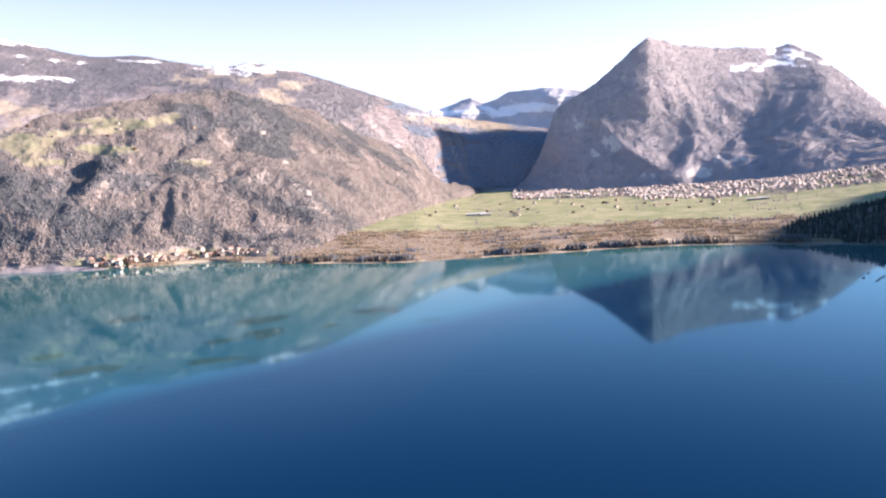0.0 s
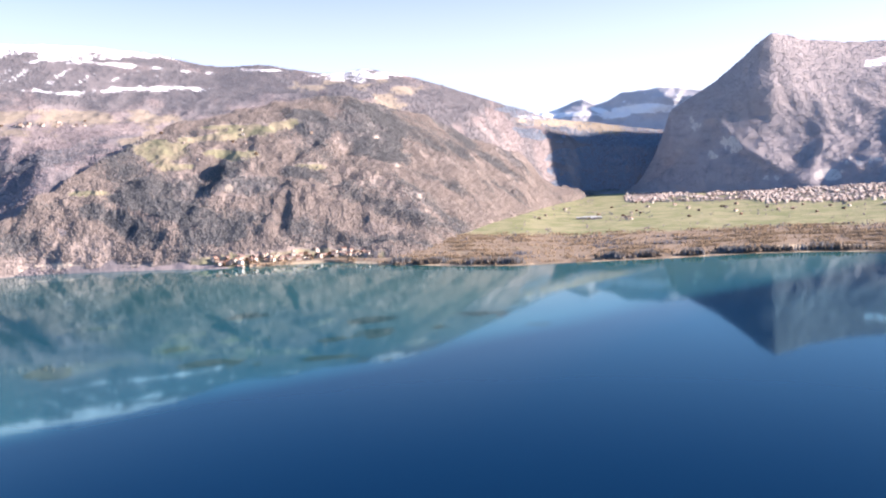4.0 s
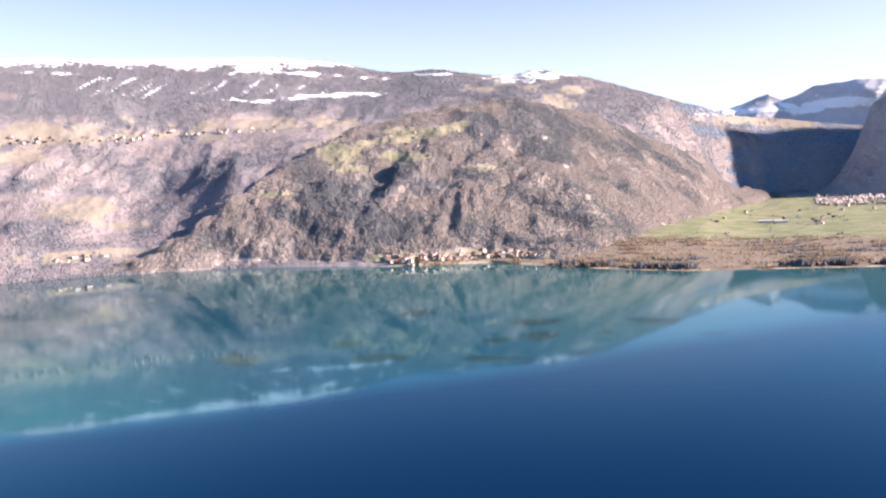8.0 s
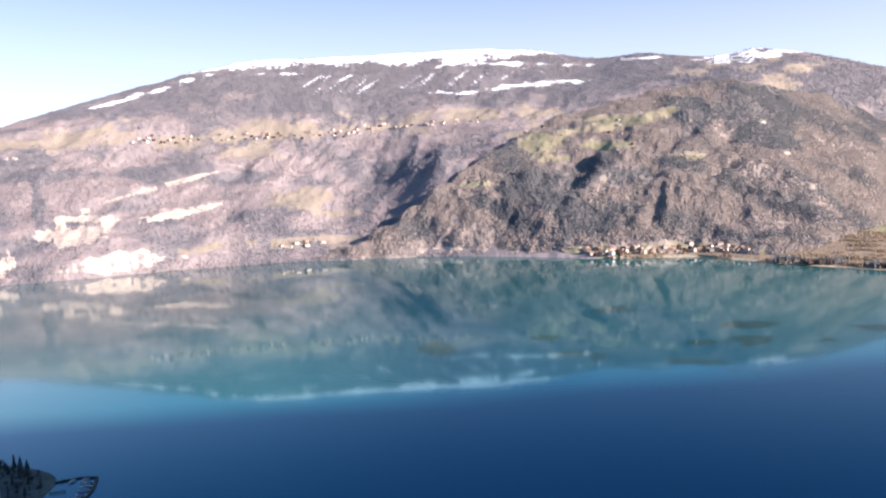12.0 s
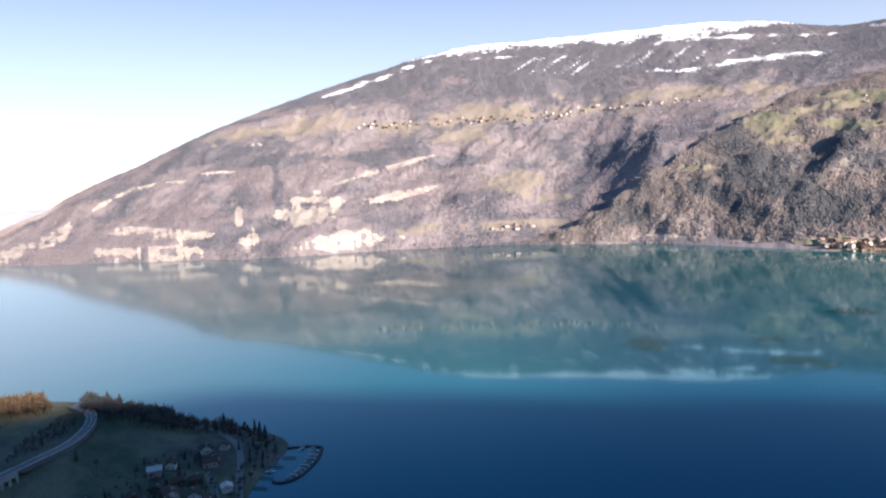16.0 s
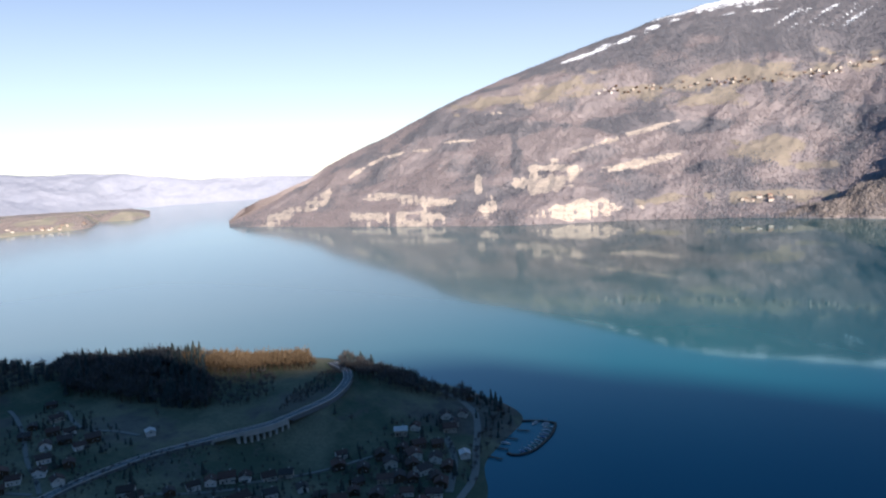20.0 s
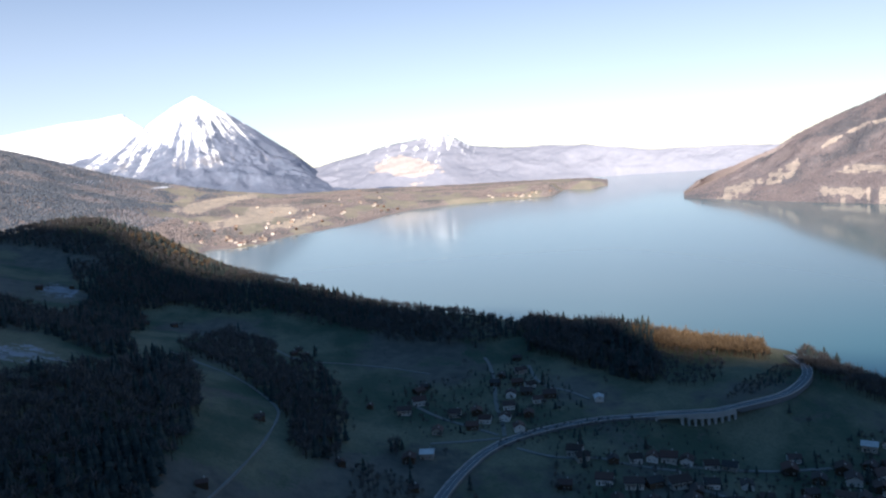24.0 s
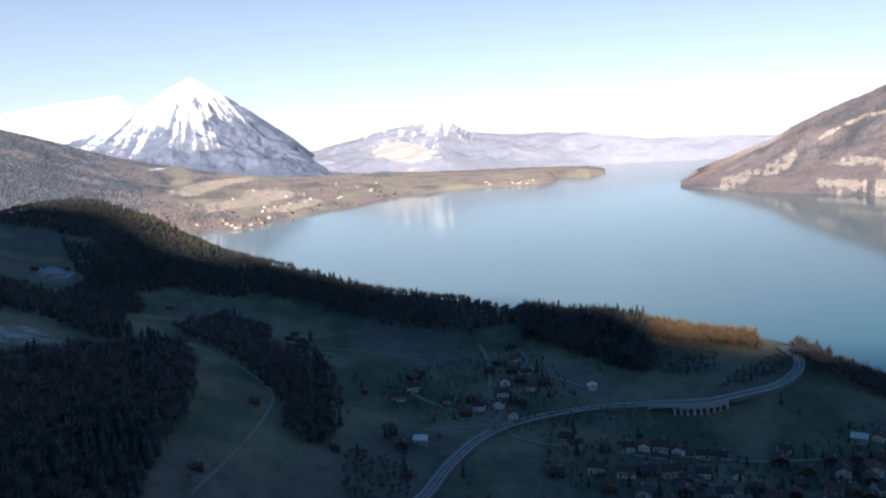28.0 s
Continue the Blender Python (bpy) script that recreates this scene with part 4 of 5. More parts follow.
def plain(name, colours, rough=0.85, spec=0.3, grain=0.6):
    """A painted or built surface, differing from thing to thing, with stains and grain."""
    k = Mat(name, rough, spec)
    stops = [(i / max(1, len(colours) - 1), c) for i, c in enumerate(colours)]
    col = k.ramp(k.random(), stops) if len(colours) > 1 else colours[0]
    stain = k.noise(grain * 4, 4)
    col = k.mix(k.math("MULTIPLY", k.step(stain, 0.4, 0.75), 0.35), col, [c * 0.6 for c in colours[0]])
    k.bump(k.noise(grain, 3, seed=2), 0.25, 0.05)
    return k.colour(col).m


render_mat = plain("house render", [(0.62, 0.6, 0.57), (0.8, 0.79, 0.77), (0.36, 0.3, 0.25), (0.7, 0.68, 0.65), (0.82, 0.81, 0.8)])
timber_mat = plain("dark timber", [(0.09, 0.055, 0.035), (0.06, 0.04, 0.028), (0.12, 0.075, 0.05)])
tile_mat = plain("roof tiles", [(0.05, 0.036, 0.032), (0.1, 0.05, 0.042), (0.05, 0.046, 0.048), (0.12, 0.062, 0.05)], 0.8, 0.3, 0.3)
slate_mat = plain("pale roof sheets", [(0.5, 0.5, 0.5), (0.62, 0.62, 0.62)], 0.5)
glass_mat = plain("window glass", [(0.03, 0.035, 0.045)], 0.12, 0.6, 2.0)
frame_mat = plain("white frames", [(0.72, 0.7, 0.66)], 0.5)
asphalt_mat = plain("asphalt", [(0.15, 0.155, 0.165)], 0.75, 0.35, 1.2)
lane_mat = plain("lane surface", [(0.2, 0.195, 0.185)], 0.85, 0.3, 1.0)
paint_mat = plain("road paint", [(0.7, 0.7, 0.68)], 0.6)
concrete_mat = plain("concrete", [(0.4, 0.4, 0.385), (0.46, 0.45, 0.43)], 0.85, 0.3, 1.5)
steel_mat = plain("galvanised steel", [(0.4, 0.41, 0.42)], 0.45, 0.5)
bark_mat = plain("bark", [(0.07, 0.05, 0.04), (0.1, 0.08, 0.06)], 0.95, 0.1, 0.3)
stone_mat = plain("dark wet stone", [(0.05, 0.05, 0.052)], 0.7, 0.3, 0.5)
plank_mat = plain("weathered planks", [(0.09, 0.078, 0.066)], 0.9, 0.2, 0.4)
hull_mat = plain("boat hull", [(0.72, 0.72, 0.7), (0.5, 0.55, 0.62), (0.66, 0.64, 0.58)], 0.3, 0.5)
cover_mat = plain("boat cover", [(0.05, 0.1, 0.25), (0.4, 0.42, 0.45), (0.1, 0.22, 0.2)], 0.7)
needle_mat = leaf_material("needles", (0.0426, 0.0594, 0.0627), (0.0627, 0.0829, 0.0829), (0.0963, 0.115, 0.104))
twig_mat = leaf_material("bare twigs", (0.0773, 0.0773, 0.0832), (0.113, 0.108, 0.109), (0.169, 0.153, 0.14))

# the bare twigs again, brighter and warmer: sunlight painted into their colour
sunlit_twig_mat = leaf_material("sunlit bare twigs", (0.13, 0.092, 0.06), (0.19, 0.135, 0.085), (0.26, 0.185, 0.115))


far_wall_mat = plain("sunlit house walls", [(0.36, 0.31, 0.27), (0.55, 0.51, 0.47), (0.3, 0.23, 0.18), (0.6, 0.57, 0.54)])
far_roof_mat = plain("far roof tiles", [(0.22, 0.13, 0.1), (0.3, 0.18, 0.14), (0.24, 0.2, 0.19), (0.34, 0.22, 0.18)])


town_mat = leaf_material("town houses", (0.25, 0.2, 0.18), (0.42, 0.36, 0.33), (0.68, 0.64, 0.61), True)

town_roof_mat = leaf_material("town roofs", (0.24, 0.19, 0.18), (0.36, 0.31, 0.29), (0.54, 0.5, 0.48), True)


# ---- trees close by ----
def conifer_shape(seed):
    rng = np.random.default_rng(seed)
    v, f = [], []
    tiers, n = 6, 9
    for k in range(tiers):
        z0, z1 = 0.1 + 0.86 * k / tiers, 0.1 + 0.86 * (k + 1.75) / tiers
        rad = 0.19 * (1 - k / tiers) ** 0.85 + 0.012
        b = len(v)
        for j in range(n):
            t, r = 2 * np.pi * (j + rng.uniform(-0.3, 0.3)) / n, rad * (rng.uniform(0.85, 1.25) if j % 2 else rng.uniform(0.5, 0.75))
            v.append((r * np.cos(t), r * np.sin(t), z0 - 0.03 * rng.uniform(0, 1)))
        v.append((rng.normal(0, 0.006), rng.normal(0, 0.006), min(z1, 1.0)))
        f += [(b + j, b + (j + 1) % n, b + n) for j in range(n)]
    return trunk_shape(0.018, 0.35), (v, f)


def trunk_shape(r, h, lean=0.0):
    v = [(r * np.cos(a), r * np.sin(a), 0) for a in np.arange(5) * 1.2566] + [(0.45 * r * np.cos(a) + lean, 0.45 * r * np.sin(a), h) for a in np.arange(5) * 1.2566]
    return v, [(i, (i + 1) % 5, 5 + (i + 1) % 5) for i in range(5)] + [(i, 5 + (i + 1) % 5, 5 + i) for i in range(5)]


def bare_shape(seed):
    rng = np.random.default_rng(seed)
    tv, tf = trunk_shape(0.022, 0.5)
    for k in range(6):
        t, z = rng.uniform(0, 6.28), rng.uniform(0.25, 0.48)
        d = np.array([np.cos(t) * 0.22, np.sin(t) * 0.22, rng.uniform(0.2, 0.36)])
        s = np.cross(d, (0, 0, 1.0))
        s = 0.011 * s / np.linalg.norm(s)
        p, b = np.array((0, 0, z)), len(tv)
        tv += [tuple(p - s), tuple(p + s), tuple(p + (0, 0, 0.015)), tuple(p + d)]
        tf += [(b, b + 1, b + 3), (b + 1, b + 2, b + 3), (b + 2, b, b + 3)]
    cv, cf = [], []
    for k in range(64):
        d = rng.normal(0, 1, 3)
        d /= np.linalg.norm(d)
        d[2] = abs(d[2]) * 0.9 + 0.05
        root = np.array((0, 0, 0.42)) + d * np.array((0.16, 0.16, 0.26)) * rng.uniform(0.2, 1.0)
        end = root + (d + rng.normal(0, 0.35, 3)) * np.array((0.15, 0.15, 0.22)) * rng.uniform(0.6, 1.1)
        s = np.cross(end - root, rng.normal(0, 1, 3))
        s = s / np.linalg.norm(s) * rng.uniform(0.012, 0.03)
        b = len(cv)
        cv += [tuple(root - s * 0.6), tuple(root + s * 0.6), tuple(end + s), tuple(end - s * 0.4)]
        cf += [(b, b + 1, b + 2), (b, b + 2, b + 3)]
    return (tv, tf), (cv, cf)


CONIFERS = [conifer_shape(s) for s in range(4)]
BARES = [bare_shape(s + 10) for s in range(5)]


def thicket(name, shapes, pts, size, mat, seed, label):
    """Many trees of a near wood as one mesh."""
    rng = np.random.default_rng(seed)
    kind = rng.integers(0, len(shapes), len(pts))
    turn, wide = rng.uniform(0, 6.28, len(pts)), rng.uniform(0.85, 1.25, len(pts))
    V, F, I, base = [], [], [], 0
    for k, shape in enumerate(shapes):
        sel = np.where(kind == k)[0]
        for which in (0, 1):
            v, f = np.array(shape[which][0]), np.array(shape[which][1])
            c, s = np.cos(turn[sel])[:, None], np.sin(turn[sel])[:, None]
            h, w = size[sel][:, None], (size * wide)[sel][:, None]
            out = np.stack([(v[:, 0] * c - v[:, 1] * s) * w, (v[:, 0] * s + v[:, 1] * c) * w, v[:, 2] * h], -1) + pts[sel][:, None]
            V.append(out.reshape(-1, 3))
            F.append((f[None] + (np.arange(len(sel)) * len(v))[:, None, None] + base).reshape(-1, 3))
            I.append(np.full(len(F[-1]), which))
            base += len(V[-1])
    V, F, I = np.concatenate(V), np.concatenate(F), np.concatenate(I)
    me = bpy.data.meshes.new(name)
    me.vertices.add(len(V)), me.loops.add(len(F) * 3), me.polygons.add(len(F))
    me.vertices.foreach_set("co", V.astype(np.float32).ravel())
    me.loops.foreach_set("vertex_index", F.astype(np.int32).ravel())
    me.polygons.foreach_set("loop_start", np.arange(0, len(F) * 3, 3, dtype=np.int32))
    me.materials.append(bark_mat), me.materials.append(mat)
    me.polygons.foreach_set("material_index", I.astype(np.int32))
    me.update(calc_edges=True)
    tagged(new(name, me), label, "trees", kind="stuff")


def inside(poly, x, y):
    hit = np.zeros(x.shape, bool)
    for (x0, y0), (x1, y1) in zip(poly, poly[1:] + poly[:1]):
        hit ^= ((y0 > y) != (y1 > y)) & (x < (x1 - x0) * (y - y0) / (y1 - y0 + 1e-9) + x0)
    return hit


def fill(poly, spacing, seed):
    """Jittered points inside a plan outline, at ground level."""
    rng = np.random.default_rng(seed)
    p = np.array(poly, float)
    gx, gy = np.meshgrid(np.arange(p[:, 0].min(), p[:, 0].max(), spacing), np.arange(p[:, 1].min(), p[:, 1].max(), spacing))
    gx, gy = (gx + rng.uniform(-0.5, 0.5, gx.shape) * spacing).ravel(), (gy + rng.uniform(-0.5, 0.5, gy.shape) * spacing).ravel()
    ok = inside(poly, gx, gy)
    gx, gy = gx[ok], gy[ok]
    z = ground_height(gx, gy)
    ok = z > 0.6
    return np.stack([gx, gy, z - 0.2], -1)[ok]


WOODS = [
    ("crest wood", [(-1090, -240), (-1100, -150), (-1050, -95), (-1000, -45), (-927, 14), (-849, 84), (-767, 158), (-674, 230), (-629, 268), (-590, 246), (-614, 180), (-645, 142), (-739, 95), (-775, 48), (-762, 9), (-790, -40), (-860, -80), (-930, -130), (-985, -188), (-1000, -260)], 5.0, 9, 0.25),
    ("ridge wood", [(-637, 268), (-600, 290), (-540, 334), (-520, 340), (-500, 318), (-478, 312), (-451, 292), (-511, 264), (-566, 240), (-590, 250)], 4.2, 13, 0.36),
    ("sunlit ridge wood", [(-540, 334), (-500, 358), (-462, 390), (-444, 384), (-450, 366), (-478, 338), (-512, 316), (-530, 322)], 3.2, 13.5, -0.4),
    ("hillside wood", [(-395, -150), (-401, -127), (-425, -103), (-449, -85), (-479, -68), (-524, -50), (-548, -29), (-530, -18), (-433, -13), (-365, -25), (-316, -32), (-240, -50), (-240, -200), (-420, -240)], 5.0, 12.5, 0.34),
    ("hollow wood", [(-617, -35), (-715, 7), (-660, 45), (-615, 40), (-501, 64), (-449, 70), (-408, 57), (-398, 34), (-457, 37), (-518, 16)], 5.5, 11, 0.1),
    ("upland wood", [(-600, -260), (-706, -200), (-687, -157), (-672, -122), (-762, -120), (-813, -118), (-821, -96), (-770, -76), (-714, -61), (-628, -70), (-545, -55), (-525, -72), (-560, -110), (-545, -140), (-505, -170)], 5.2, 10, 0.3),
    ("upper hollow wood", [(-845, -123), (-886, -83), (-845, -28), (-816, 10), (-805, -16), (-784, -50), (-770, -76), (-812, -95)], 5.2, 9.5, 0.35),
    ("point wood", [(-440, 400), (-470, 440), (-400, 440), (-364, 425), (-345, 437), (-325, 440), (-330, 425), (-360, 400), (-398, 382), (-420, 392)], 4.4, 10.5, 0.12),
    ("shore trees", [(-240, 318), (-256, 326), (-280, 366), (-296, 405), (-332, 434), (-352, 444), (-348, 456), (-300, 438), (-276, 410), (-258, 352)], 5.5, 5.5, 0.3),
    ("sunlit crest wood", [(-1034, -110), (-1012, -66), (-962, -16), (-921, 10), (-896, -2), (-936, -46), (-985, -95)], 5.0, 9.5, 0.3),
    ("ridge slope wood", [(-560, 335), (-499, 346), (-455, 352), (-420, 322), (-440, 296), (-470, 300), (-500, 318), (-520, 330)], 5.2, 6.5, -0.2),
    ("road bank wood", [(-411, 150), (-427, 186), (-424, 215), (-400, 262), (-386, 259), (-404, 200), (-403, 169)], 4.2, 3.6, 0.0),
    ("bank scrub", [(-403, 66), (-392, 90), (-372, 98), (-352, 88), (-330, 60), (-353, 50)], 5.0, 6, 0.1),
    ("farm thicket", [(-433, 88), (-437, 98), (-424, 101), (-418, 92)], 3.5, 7, 0.2),
    ("embankment scrub", [(-399, 307), (-410, 332), (-420, 362), (-436, 396), (-414, 384), (-401, 356), (-391, 325)], 2.8, 3.6, 0.1),
    ("upper slope wood", [(-930, -160), (-905, -78), (-870, -20), (-816, 30), (-785, 10), (-800, -30), (-774, -82), (-815, -132)], 5.6, 8.5, 0.2),
    ("lower slope wood", [(-835, 36), (-808, 129), (-666, 202), (-623, 185), (-690, 118), (-760, 50)], 6.0, 8, 0.15),
    ("hollow thicket", [(-560, 30), (-625, 64), (-560, 80), (-475, 76), (-425, 54), (-412, 30), (-470, 40)], 5.0, 9, 0.1),
    ("headland wood", [(1243, 812), (1260, 776), (1286, 732), (1302, 690), (1280, 630), (1160, 560), (1100, 480), (1300, 380), (1700, 420), (1750, 700), (1640, 880), (1560, 915), (1450, 960), (1400, 965), (1300, 880)], 10, 13, 0.85),
    ("village gardens", [(-530, 120), (-480, 100), (-440, 120), (-425, 165), (-440, 230), (-480, 240), (-560, 240), (-540, 190)], 7.0, 4.4, 0.2),
    ("lower gardens", [(-390, 180), (-350, 160), (-300, 200), (-250, 290), (-275, 345), (-320, 400), (-340, 350), (-330, 290), (-370, 240)], 6.2, 4.6, 0.2),
    ("meadow bushes", [(-640, 60), (-560, 60), (-450, 80), (-410, 130), (-430, 165), (-520, 110), (-620, 150), (-700, 120)], 24.0, 3.0, 0.2),
    ("bank bushes", [(-410, 170), (-400, 240), (-380, 290), (-340, 290), (-352, 240), (-385, 190)], 9.0, 3.0, 0.1),
]


def build_woods():
    for i, (what, poly, spacing, high, share) in enumerate(WOODS):
        rng = np.random.default_rng(200 + i)
        p = fill(poly, spacing, 100 + i)
        con = fbm(p[:, 0] / 40, p[:, 1] / 40, 2, 60 + i) + rng.normal(0, 0.3, len(p)) < (share - 0.5) * 1.6
        # woods named sunlit take the twig colour with sunlight painted in
        for mask, shapes, mat, name, text in ((con, CONIFERS, needle_mat, "conifer_wood", "dark conifers of the "), (~con, BARES, sunlit_twig_mat if what.startswith("sunlit") else twig_mat, "bare_wood", "bare winter trees of the ")):
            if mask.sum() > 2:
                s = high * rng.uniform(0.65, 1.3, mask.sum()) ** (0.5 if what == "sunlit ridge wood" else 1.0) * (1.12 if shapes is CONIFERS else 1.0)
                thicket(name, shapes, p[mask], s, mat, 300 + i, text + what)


def tree_kind(name, shape, mat, text):
    top = new(name)
    tagged(top, text, "tree")
    (tv, tf), (cv, cf) = shape
    part("trunk", mesh_from("trunk", tv, tf, [bark_mat]), top)
    part("crown", mesh_from("crown", cv, cf, [mat]), top)
    return top


def build_single_trees():
    kinds = [(tree_kind("conifer_tree", s, needle_mat, "dark pointed conifer standing in the village meadows"), 9.5) for s in CONIFERS[:2]] + [(tree_kind("bare_tree", s, twig_mat, "leafless winter tree beside the village houses"), 7.0) for s in BARES[:3]]
    rng = np.random.default_rng(5)
    spots = []
    for (x, y, *_), n in [(h, 1) for h in HOUSES] + [(p, 1) for p in [(-345, 118), (-362, 118), (-330, 140), (-318, 150), (-520, 100), (-470, 70), (-560, 180), (-590, 200), (-480, 260), (-360, 330), (-300, 410), (-340, 440), (-322, 437), (-314, 432), (-296, 428)] for _ in (0, 1)]:
        d, t = rng.uniform(7, 13), rng.uniform(0, 6.28)
        spots.append((x + d * math.cos(t), y + d * math.sin(t)))
    used = set()
    for x, y in spots:
        z = float(ground_height(x, y))
        if z < 0.8 or min(math.hypot(x - h[0], y - h[1]) for h in HOUSES) < 6.5:
            continue
        k = int(rng.choice(5, p=[0.16, 0.16, 0.24, 0.22, 0.22]))
        base, high = kinds[k]
        s = high * rng.uniform(0.6, 1.25)
        m = pose(x, y, z - 0.15, 0, 0, rng.uniform(0, 360))
        if k in used:
            ob = copy_thing(base, m)
        else:
            ob = base
            ob.matrix_basis = m
            used.add(k)
        ob.scale = (s, s, s)
        ob["group"] = "trees about the village"


# ---- houses ----
def house_meshes(w, d, h, pitch, wood, roof_mat):
    """Wall, roof, chimney, window and door meshes of a gabled house, with the ridge along x."""
    rise = d / 2 * pitch
    v = [(-w / 2, -d / 2, -1.5), (w / 2, -d / 2, -1.5), (w / 2, d / 2, -1.5), (-w / 2, d / 2, -1.5), (-w / 2, -d / 2, h), (w / 2, -d / 2, h), (w / 2, d / 2, h), (-w / 2, d / 2, h), (-w / 2, 0, h + rise), (w / 2, 0, h + rise)]
    f = [(0, 1, 5, 4), (1, 2, 6, 9, 5), (2, 3, 7, 6), (3, 0, 4, 8, 7)]
    wall = mesh_from("wall", v, f, [wood])
    o, t = 0.09 * d, 0.28
    rv, rf = [], []
    for s in (-1, 1):
        n = len(rv)
        ye, ze = s * (d / 2 + o), h - o * pitch
        for dz in (0.02, t):
            rv += [(-w / 2 - o, ye, ze + dz), (w / 2 + o, ye, ze + dz), (w / 2 + o, 0, h + rise + dz), (-w / 2 - o, 0, h + rise + dz)]
        rf += [(n, n + 1, n + 2, n + 3), (n + 7, n + 6, n + 5, n + 4)] + [(n + i, n + 4 + i, n + 4 + (i + 1) % 4, n + (i + 1) % 4) for i in range(4)]
    roof = mesh_from("roof", rv, rf, [roof_mat])
    cv, cf = [], []
    box(0, 0, 0, 0.7, 0.7, 1.7, cv, cf)
    box(0, 0, 1.7, 0.9, 0.9, 0.12, cv, cf)
    chimney = mesh_from("chimney", cv, cf, [concrete_mat])
    wv, wf = [], []
    box(0, 0, 0, 1.1, 0.14, 1.3, wv, wf)
    frame_m = mesh_from("window_frame", wv, wf, [frame_mat])
    pv, pf = [], []
    box(-0.25, 0, 0.1, 0.42, 0.2, 1.1, pv, pf)
    box(0.25, 0, 0.1, 0.42, 0.2, 1.1, pv, pf)
    pane = mesh_from("pane", pv, pf, [glass_mat])
    dv, df = [], []
    box(0, 0, 0, 1.1, 0.16, 2.05, dv, df)
    door = mesh_from("door", dv, df, [timber_mat])
    bv, bf = [], []
    box(0, 0, 0, w * 0.9, 1.0, 0.14, bv, bf)
    for i in range(7):
        box(-w * 0.43 + i * w * 0.86 / 6, -0.46, 0.14, 0.08, 0.06, 0.85, bv, bf)
    box(0, -0.46, 0.95, w * 0.9, 0.08, 0.1, bv, bf)
    balcony = mesh_from("balcony", bv, bf, [timber_mat])
    return dict(wall=wall, roof=roof, chimney=chimney, window=frame_m, pane=pane, door=door, balcony=balcony, size=(w, d, h, rise))


def build_house(name, k, text, windows=True):
    w, d, h, rise = k["size"]
    top = new(name)
    tagged(top, text, "house")
    part("wall", k["wall"], top)
    part("roof", k["roof"], top)
    part("chimney", k["chimney"], top, "", pose(w * 0.2, d * 0.14, h + rise * 0.55))
    if windows:
        part("door", k["door"], top, "", pose(-w * 0.3, -d / 2, 0.05))
        spots = [(x, -d / 2, z, 0) for x in (-0.05 * w, 0.28 * w) for z in (0.9, 3.3) if z + 1.5 < h + 0.2] + [(w / 2, y, z, 90) for y in (-0.22 * d, 0.22 * d) for z in (0.9, 3.3) if z + 1.5 < h + 0.2] + [(-w / 2, 0, 3.0, 90)]
        for x, y, z, t in spots:
            part("pane", k["pane"], part("window", k["window"], top, "", pose(x, y, z, 0, 0, t)))
        if h > 4.5:
            part("balcony", k["balcony"], top, "", pose(0, -d / 2 - 0.5, 2.7))
    return top


def build_village():
    kinds = [
        ("chalet", house_meshes(9.5, 8.5, 3.9, 0.5, timber_mat, tile_mat), "dark timber chalet with a brown tiled roof, in the shaded village"),
        ("house", house_meshes(10.0, 9.0, 4.2, 0.55, render_mat, tile_mat), "pale rendered house with a brown tiled roof, in the shaded village"),
        ("house", house_meshes(12.5, 10.0, 4.8, 0.42, render_mat, tile_mat), "broad cream house with a low tiled roof, in the shaded village"),
        ("house", house_meshes(9.0, 8.0, 4.2, 0.45, render_mat, slate_mat), "small white house with a pale grey roof, in the meadows"),
        ("barn", house_meshes(7.0, 5.5, 3.2, 0.5, timber_mat, tile_mat), "small weathered timber barn on the shaded meadow"),
    ]
    first = {}
    rng = np.random.default_rng(8)
    for x, y, k in HOUSES:
        name, meshes, text = kinds[k]
        z = float(ground_height(x, y))
        m = pose(x, y, z, 0, 0, math.degrees(math.atan2(-x, y)) + rng.choice([0, 0, 90, 20, -90]) + rng.uniform(-16, 16))
        if k not in first:
            first[k] = build_house(name, meshes, text, k != 4)
            first[k].matrix_basis = m
            ob = first[k]
        else:
            ob = copy_thing(first[k], m)
        s = rng.uniform(0.66, 0.9)
        ob.scale = (s, s, s)
        ob["group"] = "houses of the near village"


# plan positions and kinds of the near houses
HOUSES = [(-516, 134, 0), (-497, 129, 1), (-484, 115, 2), (-467, 146, 1), (-446, 127, 1), (-414, 111, 3), (-411, 99, 0), (-463, 160, 0), (-449, 161, 1), (-521, 201, 0), (-480, 192, 1), (-462, 183, 1), (-556, 229, 0), (-524, 218, 2), (-480, 204, 0), (-463, 205, 1), (-468, 216, 0), (-446, 174, 1), (-428, 176, 1), (-444, 190, 0), (-444, 150, 0), (-446, 243, 3), (-500, 205, 0), (-492, 212, 1), (-505, 190, 0),
          (-355, 172, 0), (-378, 194, 1), (-351, 194, 1), (-341, 206, 2), (-364, 221, 1), (-362, 231, 1), (-359, 240, 1), (-355, 249, 1), (-333, 228, 2), (-348, 260, 1), (-327, 245, 1), (-344, 270, 1), (-313, 224, 0), (-305, 241, 1), (-335, 306, 1), (-323, 348, 3), (-321, 360, 1), (-326, 295, 0), (-293, 276, 0), (-289, 297, 2), (-289, 320, 0), (-304, 343, 0), (-277, 307, 0)]
